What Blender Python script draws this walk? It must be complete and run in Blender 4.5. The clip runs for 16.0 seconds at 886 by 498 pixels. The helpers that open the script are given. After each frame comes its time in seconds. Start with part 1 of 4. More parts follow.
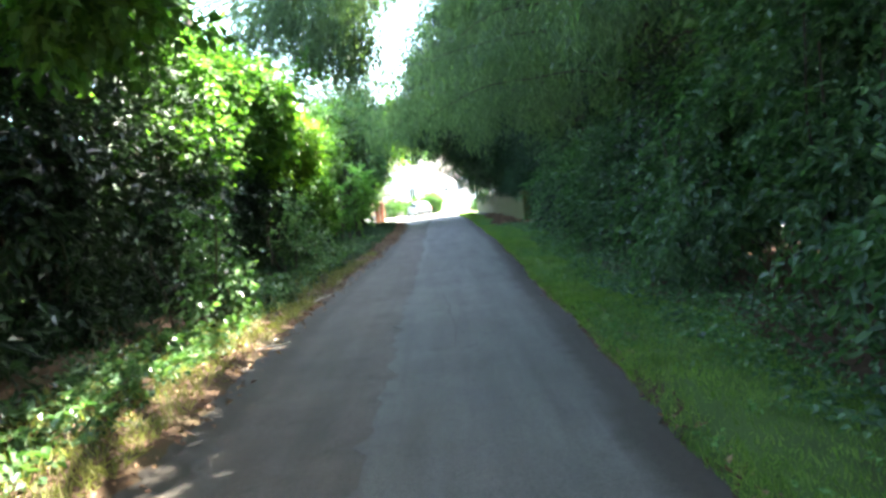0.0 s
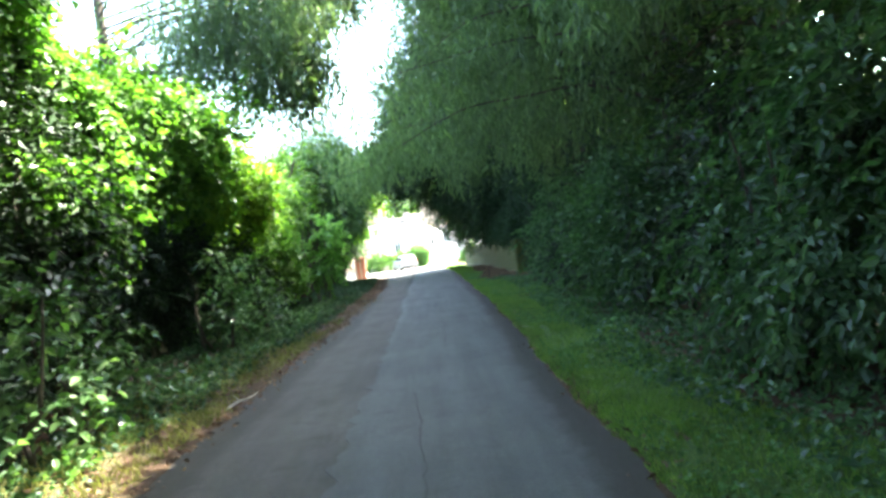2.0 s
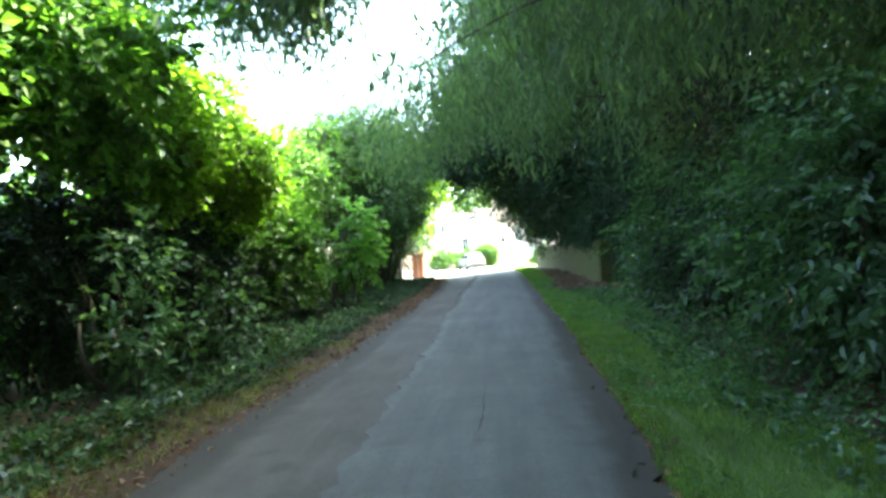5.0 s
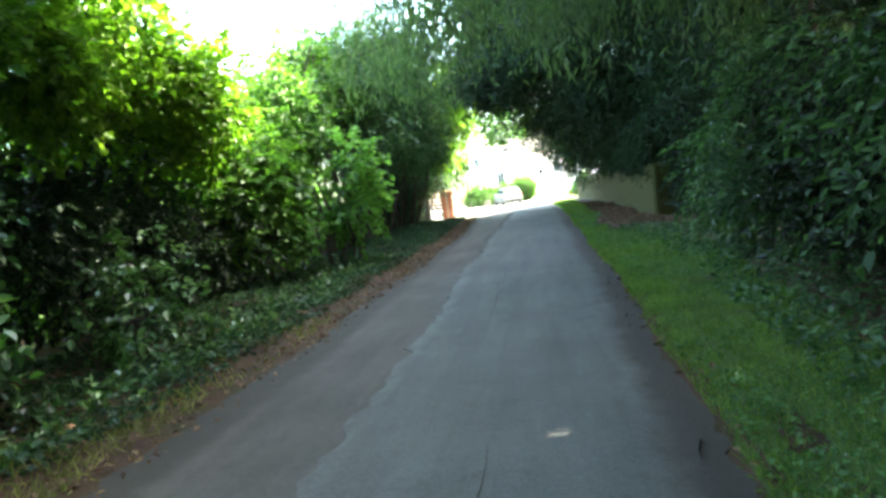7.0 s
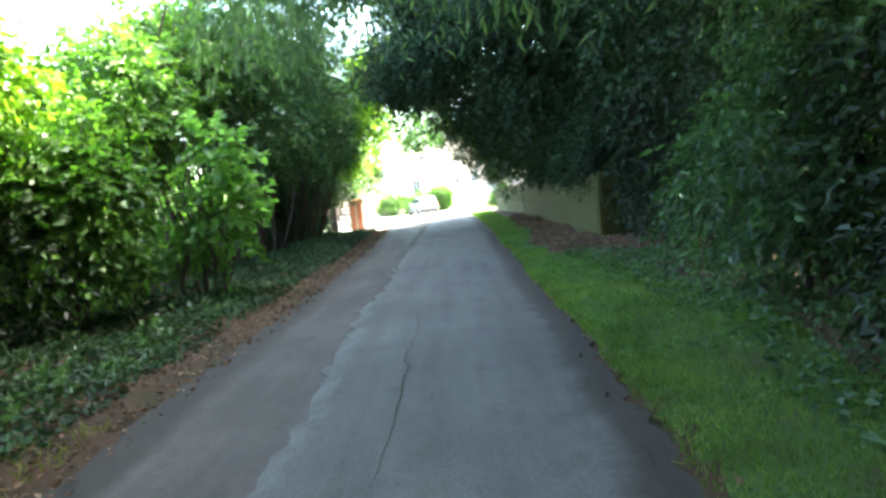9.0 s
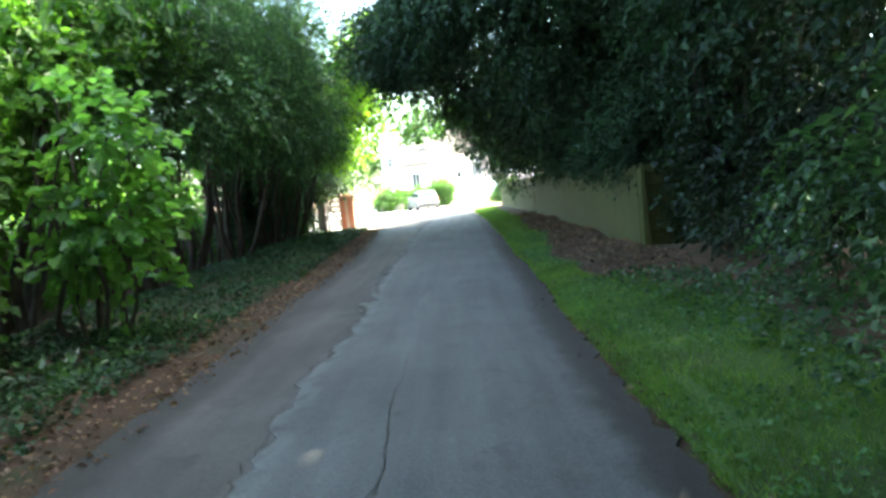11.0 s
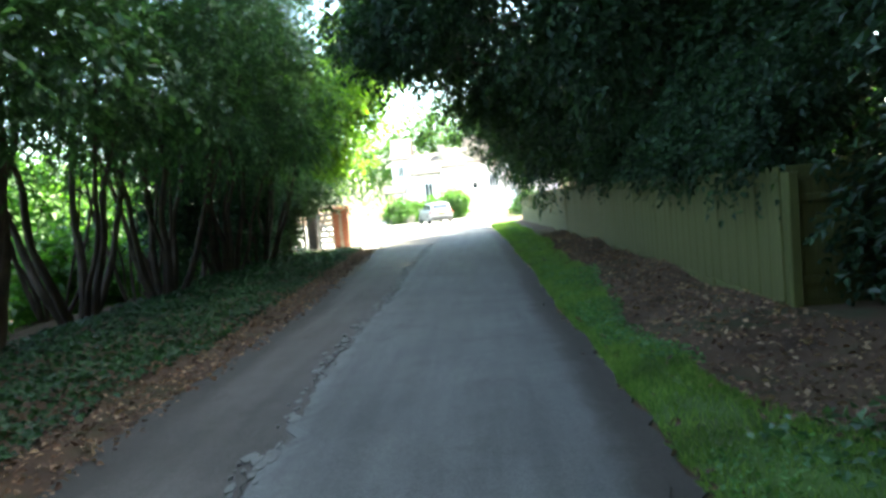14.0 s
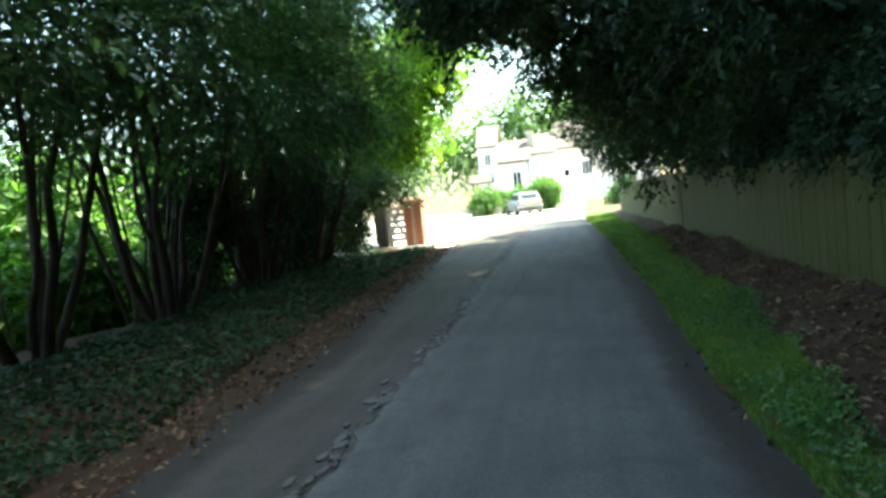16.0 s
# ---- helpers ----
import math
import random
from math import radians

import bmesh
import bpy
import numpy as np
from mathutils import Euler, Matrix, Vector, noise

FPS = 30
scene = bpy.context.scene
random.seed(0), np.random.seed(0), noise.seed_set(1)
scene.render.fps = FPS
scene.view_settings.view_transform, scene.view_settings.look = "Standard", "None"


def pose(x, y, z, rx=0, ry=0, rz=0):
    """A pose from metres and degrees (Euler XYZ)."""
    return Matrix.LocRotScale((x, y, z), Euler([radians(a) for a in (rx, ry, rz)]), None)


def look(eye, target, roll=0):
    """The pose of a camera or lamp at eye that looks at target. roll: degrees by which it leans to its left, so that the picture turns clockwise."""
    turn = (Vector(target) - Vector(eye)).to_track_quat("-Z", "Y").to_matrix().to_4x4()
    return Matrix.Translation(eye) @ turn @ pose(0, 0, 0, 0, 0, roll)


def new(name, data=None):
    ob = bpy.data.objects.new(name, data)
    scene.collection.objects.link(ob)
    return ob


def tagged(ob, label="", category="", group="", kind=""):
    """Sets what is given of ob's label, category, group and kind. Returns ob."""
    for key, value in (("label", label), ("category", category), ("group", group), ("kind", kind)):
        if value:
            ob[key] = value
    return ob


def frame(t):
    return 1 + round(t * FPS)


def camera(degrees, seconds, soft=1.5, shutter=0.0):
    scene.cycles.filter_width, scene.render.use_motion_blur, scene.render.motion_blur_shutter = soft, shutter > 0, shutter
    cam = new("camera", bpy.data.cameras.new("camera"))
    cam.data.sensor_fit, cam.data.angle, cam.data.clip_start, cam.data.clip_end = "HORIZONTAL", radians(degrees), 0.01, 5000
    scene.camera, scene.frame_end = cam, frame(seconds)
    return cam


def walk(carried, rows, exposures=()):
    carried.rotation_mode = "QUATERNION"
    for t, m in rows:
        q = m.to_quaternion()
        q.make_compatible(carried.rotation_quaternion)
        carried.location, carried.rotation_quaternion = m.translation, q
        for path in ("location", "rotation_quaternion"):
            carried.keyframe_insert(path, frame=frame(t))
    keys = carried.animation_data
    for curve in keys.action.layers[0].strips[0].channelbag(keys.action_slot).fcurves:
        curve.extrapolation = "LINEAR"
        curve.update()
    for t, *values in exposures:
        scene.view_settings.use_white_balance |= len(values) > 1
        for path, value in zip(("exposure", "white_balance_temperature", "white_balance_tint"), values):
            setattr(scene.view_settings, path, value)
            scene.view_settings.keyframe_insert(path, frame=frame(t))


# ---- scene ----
cam = camera(63.3, 16.0, soft=3.1)
METRES, EYE = 26.8, 1.5
ROWS = [
    (0.0, 0.0, 0.0, 0.0, -0.4, -4.36, 5.23),
    (0.5, 0.0001, 0.0299, -0.0007, -4.49, -4.28, 5.43),
    (1.0, 0.0024, 0.0609, -0.0016, -4.0, -1.79, 4.98),
    (1.5, 0.0033, 0.0925, -0.0009, -2.3, -0.01, 5.45),
    (2.0, 0.0089, 0.1246, -0.0016, -1.33, -0.3, 7.14),
    (2.5, 0.0125, 0.1565, -0.0016, -1.33, 0.28, 4.72),
    (3.0, 0.0187, 0.1884, -0.002, -0.91, 0.45, 9.42),
    (3.5, 0.0201, 0.2203, -0.003, -1.21, 1.14, 3.35),
    (4.0, 0.0229, 0.2508, -0.0033, 1.03, 0.19, 7.77),
    (4.5, 0.0213, 0.2829, -0.0032, 4.04, 0.66, 4.13),
    (7.0, 0.0285, 0.4413, -0.0046, 7.59, -4.61, 7.46),
    (7.5, 0.0271, 0.4735, -0.0044, 10.65, -4.47, 5.05),
    (8.0, 0.0268, 0.5054, -0.0047, 5.12, -5.72, 4.48),
    (8.5, 0.0253, 0.5377, -0.0042, 3.65, -5.7, 4.21),
    (9.0, 0.0233, 0.5687, -0.0041, 0.87, -4.77, 6.09),
    (11.5, 0.0239, 0.7247, -0.0026, 0.98, -5.32, 5.77),
    (12.0, 0.0235, 0.7544, -0.0021, 0.74, -3.69, 5.85),
    (12.5, 0.0263, 0.7845, -0.0027, 0.48, -5.18, 8.01),
    (13.0, 0.0251, 0.8143, -0.0029, 0.22, -5.33, 4.85),
    (13.5, 0.0272, 0.845, -0.0038, -0.81, -7.1, 8.35),
    (14.0, 0.027, 0.8747, -0.0036, 2.32, -4.28, 5.22),
    (14.5, 0.0303, 0.9048, -0.0047, 0.91, -6.14, 6.62),
    (15.0, 0.0302, 0.9352, -0.0037, 3.35, -1.34, 3.25),
    (15.5, 0.03, 0.9648, -0.0037, 6.19, -4.63, 7.0),
    (16.0, 0.0268, 0.9964, -0.0037, 9.53, -4.41, 6.01),
]
WALK = [(t, pose(METRES * x, METRES * y, EYE + METRES * z, 90 + pitch, roll, yaw)) for t, x, y, z, yaw, pitch, roll in ROWS]
walk(cam, WALK, [(0.0, 4.2, 6450, 2), (2.5, 4.15, 6600, 0), (4.5, 4.15, 6700, -4), (7.0, 4.12, 6900, -4), (9.0, 4.25, 6800, -1), (12.5, 3.78, 6700, -4), (14.5, 3.66, 6750, -5), (16.0, 3.2, 6900, -8)])

# world and sun: a clear summer sky, the sun high to the right of the lane and a little ahead
SUN_AZ, SUN_EL = radians(65), radians(55)   # azimuth clockwise from +y
world = bpy.data.worlds.new("sky")
scene.world = world
world.use_nodes = True
wn = world.node_tree.nodes
sky = wn.new("ShaderNodeTexSky")
sky.sky_type, sky.sun_disc = "NISHITA", False
sky.sun_elevation, sky.sun_rotation = SUN_EL, SUN_AZ
sky.air_density, sky.dust_density = 1.0, 2.5
world.node_tree.links.new(sky.outputs[0], wn["Background"].inputs[0])
wn["Background"].inputs[1].default_value = 0.15
sun = new("sun", bpy.data.lights.new("sun", "SUN"))
sun.data.energy, sun.data.angle, sun.data.color = 5.0, radians(0.5), (1.0, 0.95, 0.86)
toward = Vector((math.sin(SUN_AZ) * math.cos(SUN_EL), math.cos(SUN_AZ) * math.cos(SUN_EL), math.sin(SUN_EL)))
sun.matrix_world = look(toward * 60, (0, 0, 0))


# ---- materials ----
def material(name):
    m = bpy.data.materials.new(name)
    m.use_nodes = True
    nt = m.node_tree
    return m, nt, nt.nodes["Principled BSDF"]


def node(nt, kind, **inputs):
    n = nt.nodes.new(kind)
    for k, v in inputs.items():
        n.inputs[k.replace("_", " ")].default_value = v
    return n


def coords(nt):
    return nt.nodes.new("ShaderNodeTexCoord").outputs["Object"]


def fbm(nt, scale, detail=4.0, rough=0.6):
    n = node(nt, "ShaderNodeTexNoise", Scale=scale, Detail=detail, Roughness=rough)
    nt.links.new(coords(nt), n.inputs["Vector"])
    return n.outputs["Fac"]


def ramp(nt, fac, stops):
    r = nt.nodes.new("ShaderNodeValToRGB")
    e = r.color_ramp.elements
    while len(e) < len(stops):
        e.new(0.5)
    for i, (p, c) in enumerate(stops):
        e[i].position, e[i].color = p, (*c, 1)
    nt.links.new(fac, r.inputs[0])
    return r.outputs[0]


def mix(nt, fac, a, b, blend="MIX"):
    m = nt.nodes.new("ShaderNodeMix")
    m.data_type, m.blend_type = "RGBA", blend
    for sock, v in ((m.inputs[0], fac), (m.inputs[6], a), (m.inputs[7], b)):
        if isinstance(v, (int, float)):
            sock.default_value = v
        elif isinstance(v, tuple):
            sock.default_value = (*v, 1)
        else:
            nt.links.new(v, sock)
    return m.outputs[2]


def bump(nt, bsdf, height, strength, distance):
    b = node(nt, "ShaderNodeBump", Strength=strength, Distance=distance)
    nt.links.new(height, b.inputs["Height"])
    nt.links.new(b.outputs[0], bsdf.inputs["Normal"])


def rough_stuff(name, stops, scale, fine, roughness=0.85, strength=0.5, distance=0.01, fine_mix=0.35, spec=0.3):
    """Two-scale noise colour with fine relief, for bark, stone, soil, render and the like."""
    m, nt, p = material(name)
    base = ramp(nt, fbm(nt, scale), stops)
    grain = fbm(nt, fine, 5.0, 0.7)
    shade = ramp(nt, grain, ((0.25, (0.45, 0.45, 0.45)), (0.75, (1.35, 1.35, 1.35))))
    nt.links.new(mix(nt, fine_mix, base, mix(nt, 1.0, base, shade, "MULTIPLY")), p.inputs["Base Color"])
    p.inputs["Roughness"].default_value = roughness
    p.inputs["Specular IOR Level"].default_value = spec
    bump(nt, p, grain, strength, distance)
    return m


def leaf_mat(name, dark, mid, light, roughness=0.45, through_light=0.4, spec=0.5, patch=0.9):
    """Leaf blade: colour varies leaf by leaf and clump by clump, light shines through."""
    m, nt, p = material(name)
    geo = nt.nodes.new("ShaderNodeNewGeometry")
    col = ramp(nt, geo.outputs["Random Per Island"], ((0.0, dark), (0.55, mid), (1.0, light)))
    tone = ramp(nt, fbm(nt, patch, 3.0), ((0.3, (0.6, 0.62, 0.6)), (0.7, (1.25, 1.2, 1.15))))
    col = mix(nt, 1.0, col, tone, "MULTIPLY")
    nt.links.new(col, p.inputs["Base Color"])
    p.inputs["Roughness"].default_value = roughness
    p.inputs["Specular IOR Level"].default_value = spec
    tr = nt.nodes.new("ShaderNodeBsdfTranslucent")
    nt.links.new(mix(nt, 1.0, col, (1.5, 1.9, 0.7), "MULTIPLY"), tr.inputs["Color"])
    mx = nt.nodes.new("ShaderNodeMixShader")
    mx.inputs[0].default_value = through_light
    nt.links.new(p.outputs[0], mx.inputs[1])
    nt.links.new(tr.outputs[0], mx.inputs[2])
    nt.links.new(mx.outputs[0], nt.nodes["Material Output"].inputs["Surface"])
    return m


def plain(name, color, roughness=0.5, metallic=0.0, spec=0.5):
    m, nt, p = material(name)
    tone = ramp(nt, fbm(nt, 9.0), ((0.3, tuple(c * 0.85 for c in color)), (0.7, tuple(min(1, c * 1.1) for c in color))))
    nt.links.new(tone, p.inputs["Base Color"])
    p.inputs["Roughness"].default_value, p.inputs["Metallic"].default_value = roughness, metallic
    p.inputs["Specular IOR Level"].default_value = spec
    return m


LEAF_DARK = leaf_mat("leaf_dark_evergreen", (0.018, 0.04, 0.016), (0.03, 0.07, 0.024), (0.055, 0.11, 0.035), 0.35, 0.22)
# laurel set below its real colour, so shaded hollows go near-black
LEAF_LAUREL = leaf_mat("leaf_laurel_shaded", (0.01, 0.02, 0.009), (0.018, 0.036, 0.014), (0.034, 0.066, 0.024), 0.42, 0.1, 0.3)
LEAF_OAK = leaf_mat("leaf_broad_mid_green", (0.035, 0.068, 0.033), (0.065, 0.115, 0.055), (0.125, 0.195, 0.09), 0.5, 0.42, 0.4)
LEAF_HOLLY = leaf_mat("leaf_holly_blue_green", (0.013, 0.03, 0.015), (0.025, 0.052, 0.025), (0.052, 0.092, 0.045), 0.5, 0.22, 0.22)
LEAF_ELDER = leaf_mat("leaf_elder_green", (0.03, 0.066, 0.03), (0.06, 0.118, 0.056), (0.125, 0.2, 0.105), 0.42, 0.38)
# hazel shoots made lighter than other hazel; backlight is put into the colour
LEAF_SHOOT = leaf_mat("leaf_shoot_backlit", (0.09, 0.17, 0.05), (0.135, 0.24, 0.075), (0.2, 0.33, 0.115), 0.4, 0.55)
# paleness is partly leaf colour, partly sunlight put into it
LEAF_BRAMBLE = leaf_mat("leaf_bramble_pale", (0.035, 0.08, 0.028), (0.075, 0.14, 0.05), (0.17, 0.25, 0.12), 0.3, 0.3, 0.6)
LEAF_CLOVER = leaf_mat("leaf_clover", (0.05, 0.115, 0.035), (0.085, 0.175, 0.06), (0.16, 0.27, 0.11), 0.5, 0.35)
LEAF_BRIGHT = leaf_mat("leaf_maple_yellow_green", (0.07, 0.13, 0.016), (0.12, 0.205, 0.026), (0.2, 0.29, 0.045), 0.45, 0.5)
LEAF_HAZEL = leaf_mat("leaf_hazel_green", (0.045, 0.1, 0.022), (0.075, 0.15, 0.03), (0.12, 0.21, 0.045), 0.5, 0.45)
LEAF_YEW = leaf_mat("leaf_yew_needle", (0.027, 0.05, 0.028), (0.046, 0.082, 0.042), (0.08, 0.13, 0.062), 0.6, 0.4, 0.3)
LEAF_CYPRESS = leaf_mat("leaf_cypress_frond", (0.066, 0.095, 0.06), (0.105, 0.146, 0.088), (0.16, 0.21, 0.12), 0.6, 0.5)
LEAF_IVY = leaf_mat("leaf_ivy", (0.017, 0.042, 0.018), (0.028, 0.068, 0.026), (0.048, 0.098, 0.038), 0.5, 0.2, 0.25)
LEAF_GRASS = leaf_mat("grass_blade", (0.09, 0.15, 0.034), (0.145, 0.222, 0.053), (0.25, 0.31, 0.098), 0.55, 0.4, patch=2.2)
LEAF_DEAD = leaf_mat("leaf_fallen_brown", (0.065, 0.03, 0.017), (0.15, 0.072, 0.04), (0.32, 0.2, 0.12), 0.7, 0.1)
BARK = rough_stuff("bark", ((0.3, (0.045, 0.034, 0.026)), (0.7, (0.1, 0.08, 0.062))), 3.0, 30.0, 0.9, 0.9, 0.02)
BARK_YEW = rough_stuff("bark_yew", ((0.3, (0.04, 0.026, 0.02)), (0.7, (0.095, 0.062, 0.045))), 4.0, 36.0, 0.9, 0.9, 0.015)


def attribute(nt, name):
    n = nt.nodes.new("ShaderNodeAttribute")
    n.attribute_name = name
    return n.outputs["Fac"]


def maths(nt, op, a, b):
    n = nt.nodes.new("ShaderNodeMath")
    n.operation = op
    for sock, v in zip(n.inputs, (a, b)):
        if isinstance(v, (int, float)):
            sock.default_value = v
        else:
            nt.links.new(v, sock)
    return n.outputs[0]


def asphalt(name, low, high, stain, bump_depth, worn=(0.19, 0.187, 0.182), dirt=(0.034, 0.026, 0.02)):
    """Asphalt with streaks of wear, a pale worn band by the seam and dirt washed to the edges."""
    m, nt, p = material(name)
    base = ramp(nt, fbm(nt, 0.7, 5.0), ((0.32, low), (0.68, high)))
    mp = node(nt, "ShaderNodeMapping", Scale=(3.0, 0.22, 1.0))
    nt.links.new(coords(nt), mp.inputs["Vector"])
    streak = node(nt, "ShaderNodeTexNoise", Scale=1.4, Detail=4.0, Roughness=0.6)
    nt.links.new(mp.outputs[0], streak.inputs["Vector"])
    base = mix(nt, 0.45, base, mix(nt, 1.0, base, ramp(nt, streak.outputs["Fac"], ((0.35, (0.62, 0.61, 0.6)), (0.65, (1.3, 1.3, 1.32)))), "MULTIPLY"))
    base = mix(nt, ramp(nt, fbm(nt, 2.3, 6.0, 0.7), ((0.55, (0, 0, 0)), (0.68, (0.75, 0.75, 0.75)))), base, stain)
    cloud = fbm(nt, 3.1, 6.0, 0.68)
    # worn band: near the seam, broken up by noise
    near = maths(nt, "SUBTRACT", maths(nt, "MULTIPLY", cloud, 0.34), attribute(nt, "seam"))
    base = mix(nt, ramp(nt, near, ((0.03, (0, 0, 0)), (0.13, (0.32, 0.32, 0.32)))), base, worn)
    # dirt: by the edges, broken up by noise
    far = maths(nt, "SUBTRACT", attribute(nt, "edge"), maths(nt, "MULTIPLY", cloud, 0.32))
    base = mix(nt, ramp(nt, far, ((0.0, (0.92, 0.92, 0.92)), (0.16, (0, 0, 0)))), base, dirt)
    grit = node(nt, "ShaderNodeTexVoronoi", Scale=110.0)
    nt.links.new(coords(nt), grit.inputs["Vector"])
    speck = ramp(nt, grit.outputs["Color"], ((0.1, (0.6, 0.6, 0.6)), (0.9, (1.45, 1.45, 1.45))))
    nt.links.new(mix(nt, 0.6, base, mix(nt, 1.0, base, speck, "MULTIPLY")), p.inputs["Base Color"])
    p.inputs["Roughness"].default_value = 0.8
    p.inputs["Specular IOR Level"].default_value = 0.35
    bump(nt, p, grit.outputs["Distance"], 0.6, bump_depth)
    return m


ASPHALT_OLD = asphalt("asphalt_old_brownish", (0.055, 0.045, 0.037), (0.089, 0.074, 0.062), (0.042, 0.033, 0.026), 0.006, worn=(0.11, 0.1, 0.09))
ASPHALT_NEW = asphalt("asphalt_grey", (0.07, 0.066, 0.061), (0.102, 0.096, 0.089), (0.061, 0.056, 0.05), 0.004)
ASPHALT_EDGE = rough_stuff("asphalt_crumbled_edge", ((0.3, (0.03, 0.026, 0.022)), (0.7, (0.065, 0.055, 0.045))), 5.0, 60.0, 0.9, 1.0, 0.02)
SOIL = rough_stuff("soil_and_litter", ((0.3, (0.05, 0.027, 0.014)), (0.5, (0.085, 0.046, 0.025)), (0.72, (0.038, 0.045, 0.016))), 1.4, 40.0, 0.95, 0.9, 0.03)
TURF = rough_stuff("turf", ((0.3, (0.07, 0.066, 0.03)), (0.44, (0.06, 0.1, 0.02)), (0.72, (0.09, 0.15, 0.03))), 1.2, 70.0, 0.95, 0.9, 0.02)
# far tarmac: paler than the lane, blown-out sunlight put into the colour
FAR_GROUND = rough_stuff("pale_sunlit_tarmac", ((0.35, (0.2, 0.19, 0.17)), (0.6, (0.28, 0.26, 0.23))), 0.2, 20.0, 0.9, 0.5, 0.02)
BRICK = rough_stuff("brick_red", ((0.3, (0.26, 0.085, 0.05)), (0.7, (0.4, 0.14, 0.085))), 6.0, 60.0, 0.9, 0.6, 0.006)
MORTAR = rough_stuff("mortar", ((0.3, (0.3, 0.28, 0.24)), (0.7, (0.42, 0.4, 0.35))), 8.0, 80.0, 0.95, 0.5, 0.004)
WHITE_RENDER = rough_stuff("white_render", ((0.3, (0.72, 0.7, 0.66)), (0.7, (0.82, 0.81, 0.78))), 1.0, 40.0, 0.9, 0.3, 0.005)
CREAM_RENDER = rough_stuff("cream_render", ((0.3, (0.7, 0.6, 0.52)), (0.7, (0.8, 0.71, 0.63))), 1.0, 40.0, 0.9, 0.3, 0.005)
SLATE = rough_stuff("roof_tile_grey_brown", ((0.3, (0.07, 0.058, 0.05)), (0.7, (0.12, 0.1, 0.085))), 2.0, 30.0, 0.8, 0.5, 0.01)
STONE = rough_stuff("stone_beige", ((0.3, (0.3, 0.26, 0.2)), (0.7, (0.42, 0.37, 0.29))), 3.0, 30.0, 0.9, 0.6, 0.02)


def wood_fence(name):
    m, nt, p = material(name)
    info = nt.nodes.new("ShaderNodeObjectInfo")
    base = ramp(nt, info.outputs["Random"], ((0.0, (0.088, 0.078, 0.018)), (0.5, (0.094, 0.083, 0.02)), (1.0, (0.1, 0.088, 0.023))))
    algae = ramp(nt, fbm(nt, 0.9, 5.0), ((0.36, (0, 0, 0)), (0.62, (0.8, 0.8, 0.8))))
    base = mix(nt, algae, base, (0.078, 0.088, 0.017))
    mp = node(nt, "ShaderNodeMapping", Scale=(30.0, 30.0, 1.6))
    nt.links.new(coords(nt), mp.inputs["Vector"])
    grain = node(nt, "ShaderNodeTexNoise", Scale=1.6, Detail=6.0, Roughness=0.65)
    nt.links.new(mp.outputs[0], grain.inputs["Vector"])
    base = mix(nt, 0.7, base, mix(nt, 1.0, base, ramp(nt, grain.outputs["Fac"], ((0.3, (0.5, 0.5, 0.5)), (0.7, (1.25, 1.25, 1.25)))), "MULTIPLY"))
    nt.links.new(base, p.inputs["Base Color"])
    p.inputs["Roughness"].default_value = 0.85
    bump(nt, p, grain.outputs["Fac"], 0.5, 0.004)
    return m


FENCE_WOOD = wood_fence("fence_board_algae")
PALE_WOOD = rough_stuff("gate_bar_pale_wood", ((0.3, (0.42, 0.37, 0.3)), (0.7, (0.6, 0.55, 0.47))), 3.0, 40.0, 0.85, 0.5, 0.004)


# ---- mesh helpers ----
rng = np.random.default_rng(7)


def mesh_from(name, verts, faces, mat, smooth=False):
    """A mesh from arrays: verts (n, 3) and faces (m, k) with k corners each."""
    verts, faces = np.asarray(verts, np.float32), np.asarray(faces, np.int32)
    me = bpy.data.meshes.new(name)
    me.vertices.add(len(verts))
    me.vertices.foreach_set("co", verts.ravel())
    k = faces.shape[1]
    me.loops.add(faces.size)
    me.loops.foreach_set("vertex_index", faces.ravel())
    me.polygons.add(len(faces))
    me.polygons.foreach_set("loop_start", np.arange(0, faces.size, k, dtype=np.int32))
    me.polygons.foreach_set("loop_total", np.full(len(faces), k, np.int32))
    me.polygons.foreach_set("use_smooth", np.full(len(faces), smooth))
    me.materials.append(mat)
    me.update(calc_edges=True)
    return me


def thing(name, at, label, category, group="", kind=""):
    ob = new(name)
    ob.location = at
    ob.empty_display_size = 0.2
    return tagged(ob, label, category, group, kind)


def child(name, me, parent, label=""):
    ob = new(name, me)
    ob.parent = parent
    return tagged(ob, label)


def part(name, bm, mat, parent, label="", smooth=False):
    """Links a bmesh as one mesh object under a thing or a part."""
    me = bpy.data.meshes.new(name)
    bm.to_mesh(me)
    bm.free()
    me.materials.append(mat)
    if smooth:
        me.polygons.foreach_set("use_smooth", [True] * len(me.polygons))
    return child(name, me, parent, label)


def box(bm, x0, x1, y0, y1, z0, z1, bevel=0.0):
    got = bmesh.ops.create_cube(bm, size=1.0, matrix=Matrix.Translation(((x0 + x1) / 2, (y0 + y1) / 2, (z0 + z1) / 2)) @ Matrix.Diagonal((x1 - x0, y1 - y0, z1 - z0, 1)))
    if bevel:
        edges = {e for v in got["verts"] for e in v.link_edges}
        bmesh.ops.bevel(bm, geom=list(edges), offset=bevel, segments=1, affect="EDGES")
    return bm


def boxed(*dims, bevel=0.0):
    return box(bmesh.new(), *dims, bevel=bevel)


def unit(v):
    return v / np.maximum(np.linalg.norm(v, axis=-1, keepdims=True), 1e-9)


